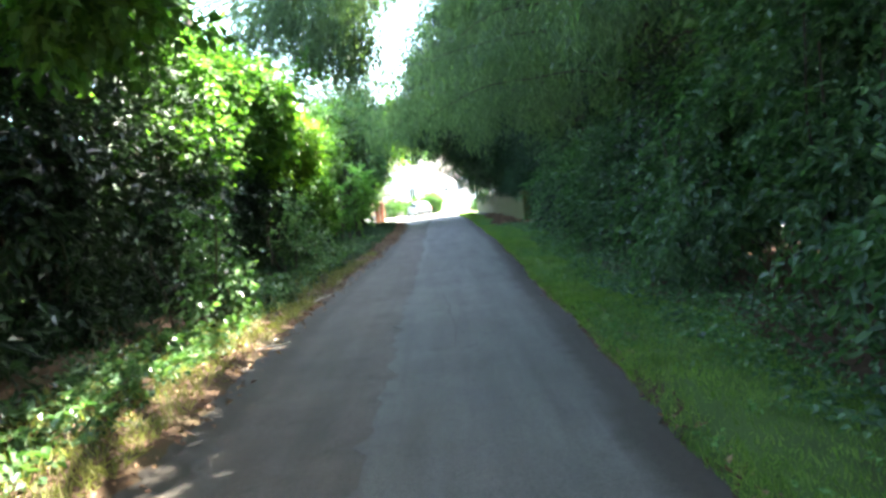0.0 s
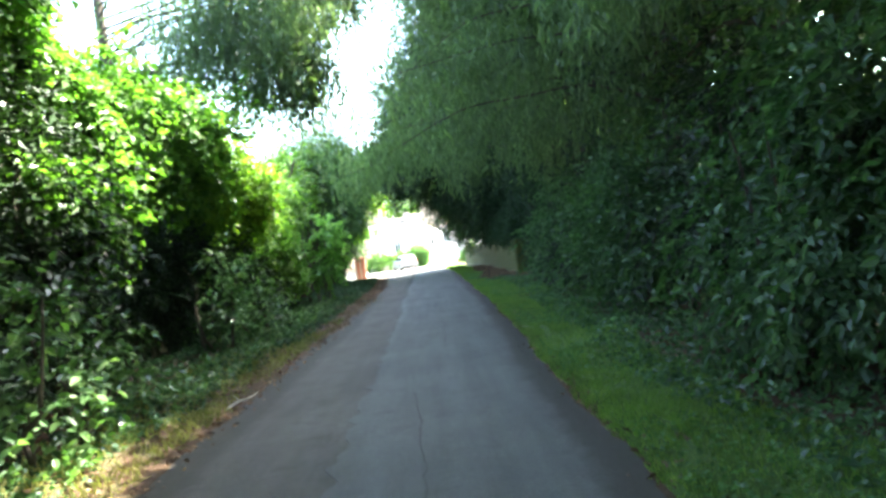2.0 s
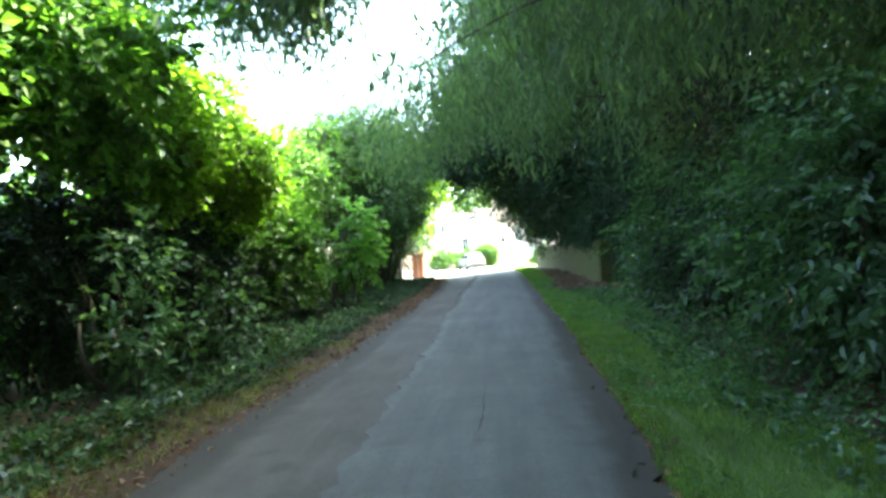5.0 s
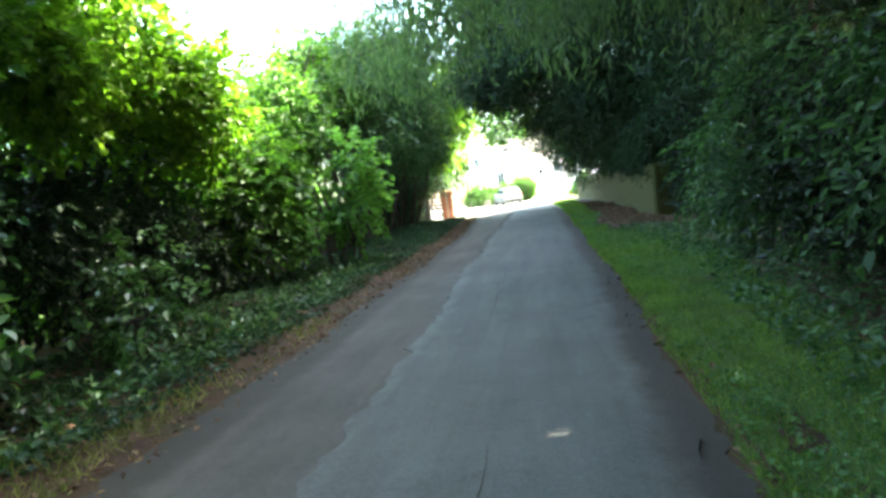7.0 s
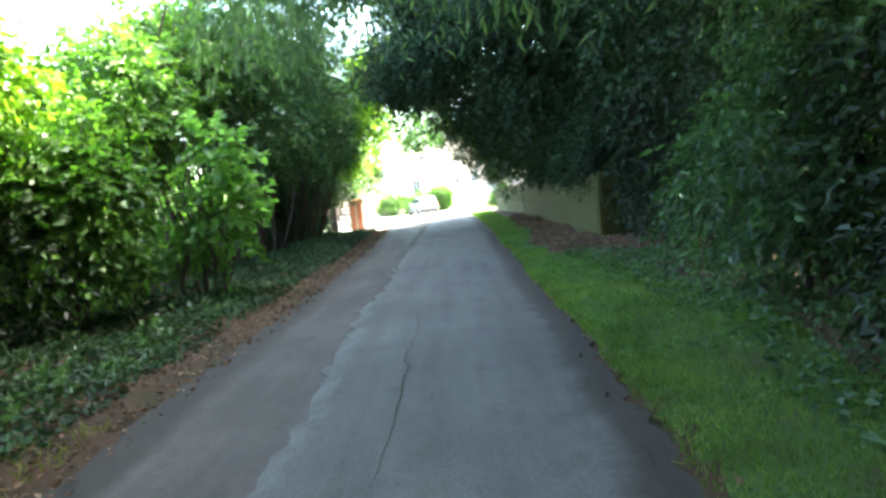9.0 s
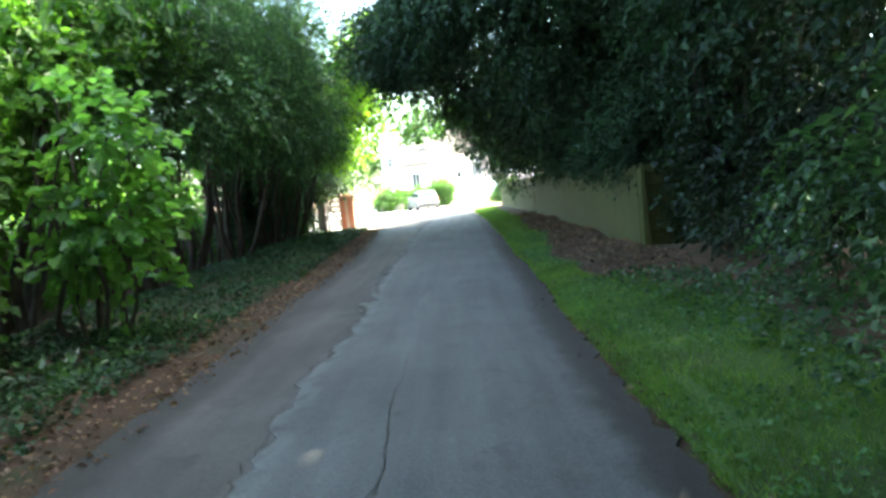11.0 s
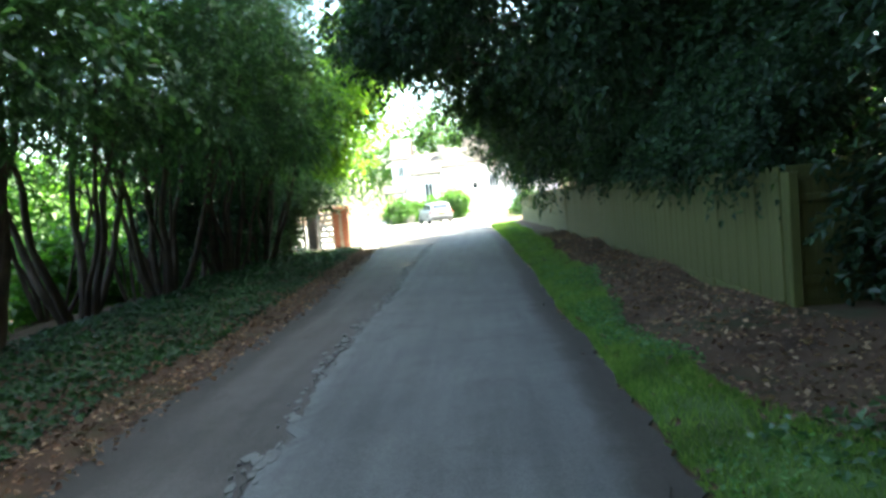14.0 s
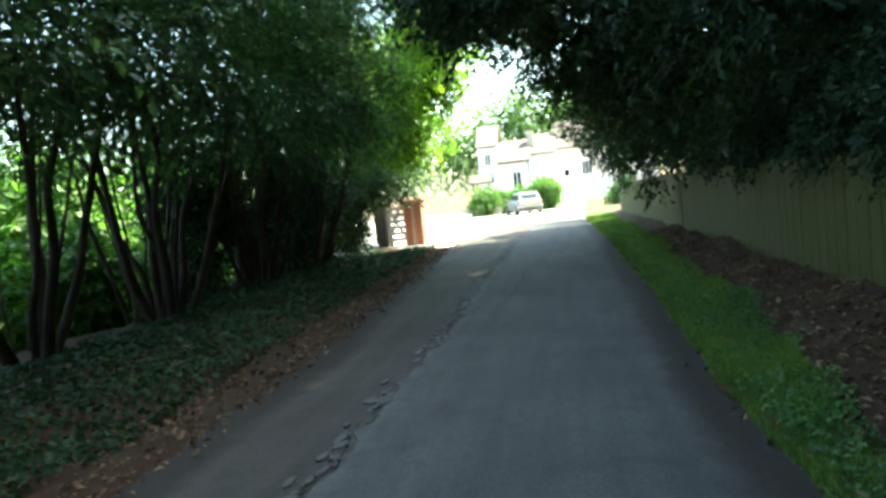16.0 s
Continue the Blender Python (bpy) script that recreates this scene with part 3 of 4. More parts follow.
# weeping cypresses that arch over the lane
def cypress(base, top, reach, seed, n_strand, z_low, label, side=-1, n_limb=34, drop=0.7, taper=0.7, fan=1.25, tip=0.7):
    bx, by = base
    r = np.random.default_rng(seed)
    trunk = [((bx, by, 0), (bx + 0.1, by, top * 0.35), (bx - 0.05, by + 0.1, top * 0.7), (bx, by, top))]
    limbs, starts = [], []
    for i in range(n_limb):
        z = z_low + (top - 0.6 - z_low) * (i + r.random()) / n_limb
        a = r.uniform(-fan, fan) + (math.pi if side < 0 else 0)
        ln = reach * r.uniform(0.65, 1.0) * (1 - taper * (z - z_low) / (top - z_low))
        end = np.array([bx + ln * math.cos(a), by + ln * math.sin(a) * 0.9, z - 0.1 + r.uniform(-0.5, 0.4)])
        line = limb_line((bx, by, z - 0.3), end, 0.55, 4, seed + i, 0.1)
        limbs.append(([tuple(q) for q in line], 0.03, 0.005))
        f = r.random(n_strand // n_limb) ** tip * 4
        k = np.clip(f.astype(int), 0, 3)
        q = line[k] + (line[k + 1] - line[k]) * (f - k)[:, None]
        starts.append(q + r.normal(size=(len(q), 3)) * np.array([0.36, 0.36, 0.14]))
    p = np.concatenate(starts)
    p = p[wave(p, seed + 21, 1.0) > -0.42]
    at = (bx, by, float(height(np.array([bx]), np.array([by]))[0]) - 0.03)
    ob = thing("cypress_tree", at, label, "tree", "cypress trees along the lane")
    woody(ob, at, [(t, 0.22, 0.05) for t in trunk], limbs, BARK, seed)
    crown(ob, at, strands(p, seed + 3, 8, drop, 0.16, 0.042), LEAF_CYPRESS)
    return ob


cypress((4.4, 15.0), 11.5, 5.3, 11, 6200, 3.6, "tall weeping cypress with hanging grey-green fronds over the lane")
cypress((4.5, 22.5), 11.5, 7.1, 12, 9000, 3.6, "weeping cypress with long drooping fronds beside the verge", n_limb=44, drop=0.85, taper=0.5, fan=0.8, tip=0.6)
cypress((4.6, 8.0), 9.5, 4.8, 13, 5000, 4.0, "tall weeping cypress with dark drooping fronds behind shrubs")
cypress((-5.8, 18.2), 10.0, 5.0, 14, 6000, 5.3, "tall cypress whose drooping fronds reach over the maple", side=1, n_limb=26, drop=1.0, taper=-0.35, fan=0.4, tip=0.36)


# right: dark broadleaved trees behind the shrubs
def dark_tree(base, top, blobs, n, seed, label, kind="holly", group="dark trees along the lane", size=1.15, limbs=5):
    bx, by = base
    r = np.random.default_rng(seed)
    trunk = [((bx, by, 0), (bx + 0.1, by - 0.1, top * 0.3), (bx - 0.1, by + 0.1, top * 0.65), (bx, by, top * 0.92))]
    lines = []
    for i in range(limbs):
        b = blobs[i % len(blobs)]
        z = r.uniform(0.2, 0.5) * top
        end = np.array(b[:3]) + r.normal(size=3) * np.array(b[3:]) * 0.35
        lines.append(([tuple(q) for q in limb_line((bx, by, z), end, 0.3, 4, seed + i, 0.15)], 0.09, 0.02))
    return grow(f"{kind}_tree", label, "tree", base, [(t, 0.2, 0.05) for t in trunk], [foliage(int(n * 0.7), blobs, kind, seed, size=size * 1.13, shell=0.3)], group=group, seed=seed, limbs=lines)


dark_tree((5.8, 2.5), 10, [(4.9, 2.5, 3.9, 1.9, 3.2, 3.4), (4.5, 4.5, 6.6, 2.2, 3.0, 2.2)], 5200, 21, "tall leafy oak rising behind the verge shrubs", kind="oak")
dark_tree((6.2, 11.5), 11, [(5.0, 9.5, 4.0, 1.7, 3.4, 3.6), (5.2, 15, 4.0, 1.7, 3.2, 3.4), (4.8, 12, 8.2, 2.5, 3.4, 2.2)], 5600, 22, "tall leafy oak with deep shade under it", kind="oak")
dark_tree((6.2, 20.5), 11, [(5.2, 20.0, 4.2, 1.7, 3.6, 3.6), (5.2, 25.5, 4.0, 1.6, 2.8, 3.4), (4.2, 22, 8.6, 3.2, 3.6, 2.4)], 5600, 23, "tall dark evergreen tree behind drooping fronds")
dark_tree((5.6, 29.5), 9, [(4.9, 29.2, 4.2, 1.7, 2.6, 3.0), (2.8, 31.5, 6.6, 2.9, 3.0, 2.1), (1.8, 29.0, 8.2, 2.8, 3.4, 1.8)], 6400, 24, "dark broadleaved tree above the end of the fence")
dark_tree((5.0, 37.0), 9, [(3.6, 36.5, 5.0, 2.6, 3.4, 3.2), (1.2, 37.0, 6.4, 2.6, 3.0, 2.4), (0.2, 38.0, 8.0, 2.2, 3.4, 1.9), (4.8, 34, 3.0, 1.2, 2.5, 2.2), (-0.9, 41.0, 6.0, 1.7, 2.4, 1.6), (-0.6, 39.0, 4.9, 1.2, 2.0, 1.2)], 12500, 25, "large holly whose dark crown hangs over the fence and lane")
dark_tree((5.2, 45.0), 9, [(3.6, 43.5, 4.4, 2.2, 3.4, 3.4), (1.6, 45.5, 5.0, 2.2, 3.0, 2.9), (-0.2, 45.0, 6.6, 2.4, 3.2, 2.0)], 10000, 26, "large holly forming a low leafy arch across the lane")
dark_tree((5.4, 53.0), 8, [(3.8, 51.0, 3.8, 2.2, 3.2, 3.0), (2.6, 50.5, 3.8, 1.7, 2.8, 2.6), (3.6, 56.5, 3.6, 1.8, 2.6, 2.6)], 7000, 27, "dark green tree at the far end of the fence")
# out of view behind the start, added to close the canopy over the lane
dark_tree((6.5, -6.0), 10, [(5.0, -4.5, 4.8, 2.4, 4.0, 3.8), (1.5, -4.5, 7.4, 4.0, 3.6, 2.0)], 2600, 28, "tall dark evergreen tree added out of view behind the lane start", size=1.5)


# unseen tall trees, added so high branches shade the lane and left hedge
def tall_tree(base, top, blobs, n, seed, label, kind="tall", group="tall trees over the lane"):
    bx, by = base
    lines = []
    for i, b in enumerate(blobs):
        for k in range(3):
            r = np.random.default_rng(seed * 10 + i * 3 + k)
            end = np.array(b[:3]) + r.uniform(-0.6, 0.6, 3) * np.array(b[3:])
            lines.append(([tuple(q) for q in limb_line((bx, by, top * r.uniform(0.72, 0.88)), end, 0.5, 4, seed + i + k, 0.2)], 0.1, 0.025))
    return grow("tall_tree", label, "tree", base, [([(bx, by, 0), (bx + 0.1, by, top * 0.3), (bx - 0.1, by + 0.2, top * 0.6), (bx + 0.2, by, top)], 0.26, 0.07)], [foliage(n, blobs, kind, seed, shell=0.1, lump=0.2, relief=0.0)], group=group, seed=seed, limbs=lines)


tall_tree((7.4, 2.0), 12, [(6.6, -2.0, 9.2, 2.0, 4.0, 2.0), (6.6, 5.0, 9.4, 1.9, 3.6, 1.8), (6.8, 11.0, 9.8, 1.9, 3.6, 1.8), (0.2, -2.0, 9.0, 2.3, 3.4, 1.2), (0.2, 3.5, 9.2, 2.3, 3.4, 1.2), (0.2, 8.2, 9.6, 2.3, 2.8, 1.1), (1.0, 10.6, 9.9, 1.7, 1.4, 0.9), (1.7, 13.4, 9.8, 1.2, 2.4, 0.7), (6.4, 13.8, 9.6, 1.3, 1.6, 0.9)], 13000, 31, "unseen tall leafy tree added to shade the lane and left hedge")
tall_tree((7.0, 20.0), 14, [(4.8, 16.5, 11.6, 2.3, 3.2, 2.0), (4.6, 21.8, 12.0, 2.5, 3.4, 2.0), (4.8, 27.5, 12.2, 2.5, 3.4, 2.0), (5.6, 26.6, 9.4, 1.9, 3.0, 1.2), (4.8, 17.6, 8.7, 1.6, 2.6, 1.2), (5.8, 30.4, 10.4, 2.0, 1.9, 1.1), (6.5, 22.0, 9.6, 1.5, 2.4, 0.9)], 7000, 33, "unseen tall tree added above the cypresses to shade the lane")
tall_tree((7.2, 34.0), 16, [(4.2, 33.0, 13.2, 2.8, 3.4, 3.0), (4.2, 38.5, 14.2, 2.8, 3.6, 3.2), (5.6, 32.0, 9.4, 1.8, 3.2, 1.4)], 7000, 34, "unseen tall tree added over the fence to shade the lane")
tall_tree((7.4, 44.0), 17, [(4.6, 43.8, 14.6, 2.8, 3.4, 3.2), (5.6, 38.0, 10.0, 2.4, 4.6, 2.0), (5.8, 46.0, 9.6, 2.2, 3.4, 2.4)], 6000, 38, "unseen tall tree added near the fence end to shade the lane")


# right: shrubs at the back of the verge
def shrub(name, label, base, blobs, kind, n, seed, top=1.6, stems=5, size=1.0, group="", shell=0.45, relief=0.5):
    return grow(name, label, "shrub", base, stems_from(base, stems, top, 0.5, 0.03, seed), [foliage(n, blobs, kind, seed, shell=shell, size=size, relief=relief)], group=group, seed=seed)


for i, (bx, by, hz, rx, kind, n) in enumerate([
        (3.6, 1.0, 1.5, 1.1, "elder", 1500), (3.4, 4.0, 1.2, 1.0, "elder", 1700), (3.8, 6.6, 1.9, 1.3, "elder", 1900), (3.4, 9.2, 1.4, 1.0, "elder", 1700),
        (3.9, 11.8, 1.8, 1.3, "laurel", 1900), (3.6, 14.6, 1.4, 1.1, "elder", 1700), (4.0, 17.4, 1.7, 1.2, "elder", 1700), (3.9, 19.6, 1.3, 1.1, "laurel", 1700),
        (3.9, 21.6, 1.5, 1.2, "elder", 2000), (4.5, 24.6, 1.4, 1.1, "elder", 1600), (4.5, 26.6, 1.2, 0.9, "laurel", 1300), (4.3, 28.6, 1.7, 0.95, "laurel", 1900)]):
    word = "mid-green elder shrub with drooping leaves at the verge" if kind == "elder" else "dark glossy laurel shrub at the back of the verge"
    shrub(f"{kind}_shrub", word, (bx, by), [(bx, by, hz * 0.75, rx, 1.6, hz * 0.95), (bx + 0.5, by + 0.4, hz * 1.5, rx, 1.5, hz * 0.8)], kind, int(n * 0.75), 60 + i, top=hz * 1.6, relief=0.8, shell=0.35, group="shrubs along the verge")

# back row added to cover bright ground showing between the shrubs
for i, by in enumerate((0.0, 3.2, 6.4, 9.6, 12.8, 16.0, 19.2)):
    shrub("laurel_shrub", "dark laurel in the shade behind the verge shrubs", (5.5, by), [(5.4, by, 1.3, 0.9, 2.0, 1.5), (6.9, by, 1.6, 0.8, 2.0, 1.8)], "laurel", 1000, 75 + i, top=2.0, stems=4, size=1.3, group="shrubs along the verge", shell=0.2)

# left: laurel hedge, leaves darkened for its deep shade, with tall growth over it
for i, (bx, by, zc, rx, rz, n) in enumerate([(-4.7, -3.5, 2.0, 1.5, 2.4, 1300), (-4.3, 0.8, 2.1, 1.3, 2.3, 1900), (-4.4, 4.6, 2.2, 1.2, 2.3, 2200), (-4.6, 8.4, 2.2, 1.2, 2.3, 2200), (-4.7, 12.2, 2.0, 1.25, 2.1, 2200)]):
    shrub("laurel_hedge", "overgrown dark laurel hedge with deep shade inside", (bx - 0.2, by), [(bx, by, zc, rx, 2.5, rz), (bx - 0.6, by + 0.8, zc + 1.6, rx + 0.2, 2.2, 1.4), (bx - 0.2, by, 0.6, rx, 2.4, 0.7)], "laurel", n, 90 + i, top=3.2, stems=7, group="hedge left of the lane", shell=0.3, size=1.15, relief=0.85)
# crown parts at x -2.5 overhang out of view, added to shade the hedge
for i, (bx, by, blobs, n, kind) in enumerate([
        (-6.4, 2.0, [(-4.0, 3.5, 5.4, 2.2, 3.0, 1.7), (-4.4, 0.0, 6.4, 2.8, 2.6, 1.8), (-2.5, 1.5, 5.6, 1.5, 2.8, 1.0), (-2.5, -3.0, 5.6, 1.6, 3.0, 1.0)], 5200, "hazel"),
        (-6.8, 8.5, [(-5.3, 9.5, 5.2, 1.7, 2.6, 1.5), (-4.8, 7.0, 6.4, 2.0, 2.2, 1.5), (-5.4, 12.2, 6.2, 1.8, 2.2, 1.5), (-2.5, 6.2, 5.6, 1.4, 2.6, 1.0), (-3.0, 6.6, 3.75, 0.9, 1.2, 0.6)], 6400, "hazel"),
        (-7.0, 14.0, [(-5.3, 14.5, 4.3, 1.7, 2.0, 1.5), (-4.8, 13.4, 2.6, 1.2, 1.8, 1.0), (-4.1, 16.4, 3.9, 1.3, 1.7, 1.1), (-5.6, 13.0, 5.3, 1.4, 2.2, 0.9), (-5.6, 19.0, 5.0, 1.1, 1.6, 1.0)], 5000, "hazel"),
        (-6.6, -7.0, [(-4.2, -6.0, 5.6, 3.0, 3.4, 2.2)], 2000, "hazel")]):
    lines = [([tuple(q) for q in limb_line((bx, by, 2.0 + 0.3 * k), np.array(blobs[k % len(blobs)][:3]) + np.array([0.8 - 0.7 * k, 0.9 * (k - 1), 0.2]), 0.4, 4, 120 + i * 7 + k)], 0.07, 0.015) for k in range(4)]
    grow("hazel_tree", "leafy green tree leaning over the dark hedge", "tree", (bx, by), [([(bx, by, 0), (bx + 0.2, by, 1.6), (bx + 0.5, by + 0.2, 3.4), (bx + 0.9, by + 0.3, 5.2)], 0.13, 0.04)], [foliage(int(n * 0.85), blobs, kind, 110 + i, size=1.2, shell=0.3)], group="trees behind the left hedge", seed=130 + i, limbs=lines)

# back row added to stop bright ground showing through the hedge
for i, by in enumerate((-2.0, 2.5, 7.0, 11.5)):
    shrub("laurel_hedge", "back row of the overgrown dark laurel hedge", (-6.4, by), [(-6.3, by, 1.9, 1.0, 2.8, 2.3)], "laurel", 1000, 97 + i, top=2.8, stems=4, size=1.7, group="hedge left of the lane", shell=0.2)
# left: sunlit yellow-green maple, hazel bush, then dark yews on bare stems
grow("maple_tree", "young maple with sunlit yellow-green leaves", "tree", (-5.6, 21.0), [([(-5.6, 21, 0), (-5.5, 21, 1.4), (-5.2, 21.1, 2.2), (-4.9, 21.2, 3.2)], 0.1, 0.03)],
     [foliage(3600, [(-4.1, 21.2, 3.2, 1.1, 1.8, 0.9), (-4.5, 18.8, 3.3, 1.0, 1.5, 0.8), (-5.2, 22.8, 3.3, 1.2, 1.5, 1.0), (-5.0, 20.2, 4.4, 1.3, 1.9, 0.7)], "maple", 140, shell=0.3)], seed=141)
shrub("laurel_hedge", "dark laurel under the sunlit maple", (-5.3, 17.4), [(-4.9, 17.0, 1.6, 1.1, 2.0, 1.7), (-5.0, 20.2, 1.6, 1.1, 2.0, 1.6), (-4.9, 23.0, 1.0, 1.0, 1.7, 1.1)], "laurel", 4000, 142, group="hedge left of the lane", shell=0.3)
shrub("hazel_shrub", "bushy hazel with broad mid-green leaves", (-4.4, 24.2), [(-4.3, 24.2, 1.8, 1.1, 1.7, 1.15), (-4.5, 25.4, 2.3, 1.0, 1.3, 1.1)], "hazel", 3600, 143, top=2.8, stems=8, shell=0.3)
shrub("hazel_sapling", "young hazel with large light green leaves leaning to the lane", (-3.2, 26.0), [(-2.95, 26.0, 1.4, 0.75, 0.9, 1.1), (-2.7, 25.7, 2.3, 0.4, 0.5, 0.5)], "shoot", 170, 148, top=2.6, stems=6, shell=0.15)
YEWS = [(-5.4, 44.0, 5, 0.0), (-4.7, 30.8, 5, 0.1), (-5.0, 33.4, 6, 0.0), (-4.7, 35.6, 10, -0.1), (-4.6, 38.4, 9, 0.1), (-4.7, 41.2, 9, 0.0)]
for i, (bx, by, ns, ly) in enumerate(YEWS):
    blobs = [(bx + 0.7, by, 3.5, 1.6, 2.0, 1.5), (bx + 0.5, by + 0.5, 5.2, 2.1, 1.9, 1.5), (bx - 1.2, by, 3.0 if by > 34 else 3.9, 1.2, 1.8, 1.3)] + ([(bx + 0.8, by - 0.3, 6.6, 1.8, 2.0, 1.2)] if by > 34 else [])
    grow("yew_tree", "dark many-stemmed yew with bare splayed stems", "tree", (bx, by), stems_from((bx, by), ns, 4.2, 1.5, 0.068 if by < 34 else 0.05, 150 + i, (-0.3 if by < 32 else 0.1, ly), 0.05) + stems_from((bx - 0.9, by + 0.8), 6, 3.8, 1.1, 0.032, 155 + i, (0, 0), 0.03),
         [foliage(2400 if by > 34 else 2050, blobs, "yew", 160 + i, shell=0.2, size=1.06), foliage(420, [(bx + 1.0, by - 0.6, 3.3, 1.5, 1.8, 0.9), (bx + 0.5, by - 0.3, 5.0, 2.0, 2.0, 1.2)], "elder", 460 + i, shell=0.6, size=1.2)], BARK_YEW, "yews left of the lane", 170 + i)
for i, (bx, by) in enumerate([(-6.5, 15.5), (-6.7, 18.5), (-6.6, 21.5), (-6.5, 24.2), (-6.6, 26.4), (-7.0, 29.5), (-7.2, 33.0), (-6.9, 36.5), (-7.1, 40.0), (-6.5, 43.0)]):
    shrub("understorey_shrub", "green understorey shrub behind the yew stems", (bx, by), [(bx, by, 0.9, 0.9, 1.7, 1.1), (bx - 0.4, by + 0.6, 2.2, 1.0, 1.5, 0.9), (bx - 0.9, by, 3.0, 0.9, 1.5, 0.6)] if by < 29 else [(bx, by, 0.5, 0.9, 1.5, 0.95)], "hazel", 560, 250 + i, top=1.5, size=1.4, group="understorey shrubs", shell=0.2)
grow("hazel_tree", "tall leafy hazel with light green leaves beside the yews", "tree", (-5.4, 28.0), stems_from((-5.4, 28.0), 7, 4.6, 1.3, 0.06, 145, (0.6, 0), 0.08),
     [foliage(3200, [(-4.6, 27.0, 3.5, 1.3, 1.7, 1.3), (-4.5, 29.2, 4.5, 1.5, 1.8, 1.2), (-5.6, 28.5, 3.0, 1.3, 1.8, 1.4)], "hazel", 146, shell=0.25)], seed=147)
# the light tree by the brick pier and the thin spray against the sky
grow("lime_tree", "slender tree with bright sunlit leaves by the pier", "tree", (-6.0, 52.5), stems_from((-6.0, 52.5), 4, 5.0, 1.4, 0.07, 180, (0.8, 0)),
     [foliage(5200, [(-5.2, 52.0, 3.8, 2.0, 2.0, 2.3), (-7.5, 51.0, 2.2, 1.6, 1.6, 1.6), (-3.4, 50.5, 5.6, 1.5, 2.0, 1.6), (-2.5, 47.5, 6.7, 1.5, 1.6, 1.4), (-6.5, 53, 6.0, 2.2, 2.4, 2.0)], "lime", 181, shell=0.1, size=1.25, keep=lambda p: p[:, 2] > 3.5 - 1.2 * np.clip(-p[:, 0] - 3, 0, 2))], seed=182)
for i, by in enumerate((38.0, 40.6, 43.0)):
    shrub("ivy_bush", "dark ivy grown over old stems among the yews", (-5.5, by), [(-5.4, by, 1.7, 0.7, 1.1, 1.9)], "holly", 950, 186 + i, top=1.8, stems=4, group="ivy among the yews", shell=0.2)
shrub("ivy_bush", "dark ivy bush heaped beside the pier", (-5.7, 46.8), [(-4.7, 48.2, 1.85, 1.15, 0.7, 0.42), (-5.4, 47.2, 1.9, 0.9, 0.9, 0.6), (-6.1, 46.8, 1.0, 0.9, 0.9, 1.0), (-5.5, 47.0, 0.7, 0.4, 0.6, 0.9)], "holly", 2200, 185, top=1.5, stems=3)

# pale clumps put where sunlit sprays stand out on the shaded hedge
for i, (bx, by, hz, rx, n) in enumerate([(-2.95, 9.2, 0.95, 0.35, 110), (-3.15, 11.0, 0.6, 0.4, 80), (-3.25, 15.8, 1.1, 0.45, 150), (-3.3, 18.4, 0.75, 0.4, 110)]):
    shrub("bramble_bush", "bramble with glossy leaves coloured pale for sunlit patches on the hedge", (bx - 0.3, by), [(bx, by, hz * 0.7, rx, 0.8, hz * 0.7), (bx - 0.2, by + 0.4, hz * 1.5, rx * 0.7, 0.6, hz * 0.5)], "bramble", n, 400 + i, top=hz * 1.4, stems=4, group="brambles left of the lane", shell=0.1)
for i, (by, zc, rz) in enumerate([(30.9, 1.6, 0.42), (32.8, 1.58, 0.36), (35.0, 1.62, 0.34), (37.6, 1.6, 0.34), (40.2, 1.6, 0.3)]):
    shrub("fence_ivy", "dark ivy hanging over the top of the fence", (3.85, by), [(3.6, by, zc, 0.45, 1.5, rz), (3.9, by, zc + 0.6, 0.8, 1.5, 0.6)], "holly", 650, 420 + i, top=1.5, stems=3, group="ivy along the fence", shell=0.1, size=0.8)

shrub("fence_ivy", "dark ivy climbing the return of the fence", (4.6, 29.8), [(4.5, 29.9, 0.8, 0.6, 0.35, 0.8), (5.3, 29.9, 0.9, 0.6, 0.35, 1.0)], "holly", 800, 427, top=1.2, stems=4, group="ivy along the fence", shell=0.1, size=0.85)

# sunlit garden growth behind the yews, and woods that close the place
for i, (bx, by, rz) in enumerate([(-10.5, 24, 1.3), (-12, 28.5, 1.6), (-10.6, 33, 1.5), (-12.5, 37, 2.2), (-10.8, 41.5, 1.9), (-14.5, 33, 2.2), (-11.5, 47, 2.2), (-14, 44, 2.4)]):
    shrub("garden_shrub", "sunlit green garden shrub beyond the yews", (bx, by), [(bx, by, rz * 0.8, 1.5, 2.2, rz)], "hazel", 500, 190 + i, top=rz, size=2.2, group="garden shrubs")


def woods(name, label, blobs, n, kind, seed, shell=0.5, relief=0.5):
    geometry, mat = foliage(n, blobs, kind, seed, shell=shell, relief=relief)
    return tagged(new(name, mesh_from(name, *geometry, mat)), label, "woods", kind="stuff")


woods("woods_left", "leafy woods beyond the hedge", [(-15, y, 4.0, 3.5, 4.5, 5.0) for y in range(-14, 24, 7)] + [(-24, y, 1.6, 4, 6, 3.2) for y in range(20, 62, 9)], 9000, "far", 210)
woods("woods_right", "dark woods behind the trees", [(11, y, 4.5, 3.5, 4.5, 6.0) for y in range(-14, 64, 7)], 4500, "fardark", 211)
# tall row added to keep direct sun off the lane
woods("woods_row", "tall dark row of trees added behind the verge to block sun", [(7.3, y, 8.2 if y > 9 else 5.2, 1.7, 2.8, 4.2 + 0.02 * y if y > 9 else 2.6) for y in range(-9, 52, 4)], 13000, "fardark", 215, 0.2, 0.1)
woods("woods_fence", "dark thicket behind the fence", [(7.4, y, 3.4, 1.6, 3.0, 3.6) for y in range(31, 64, 4)], 5500, "fardark", 214)
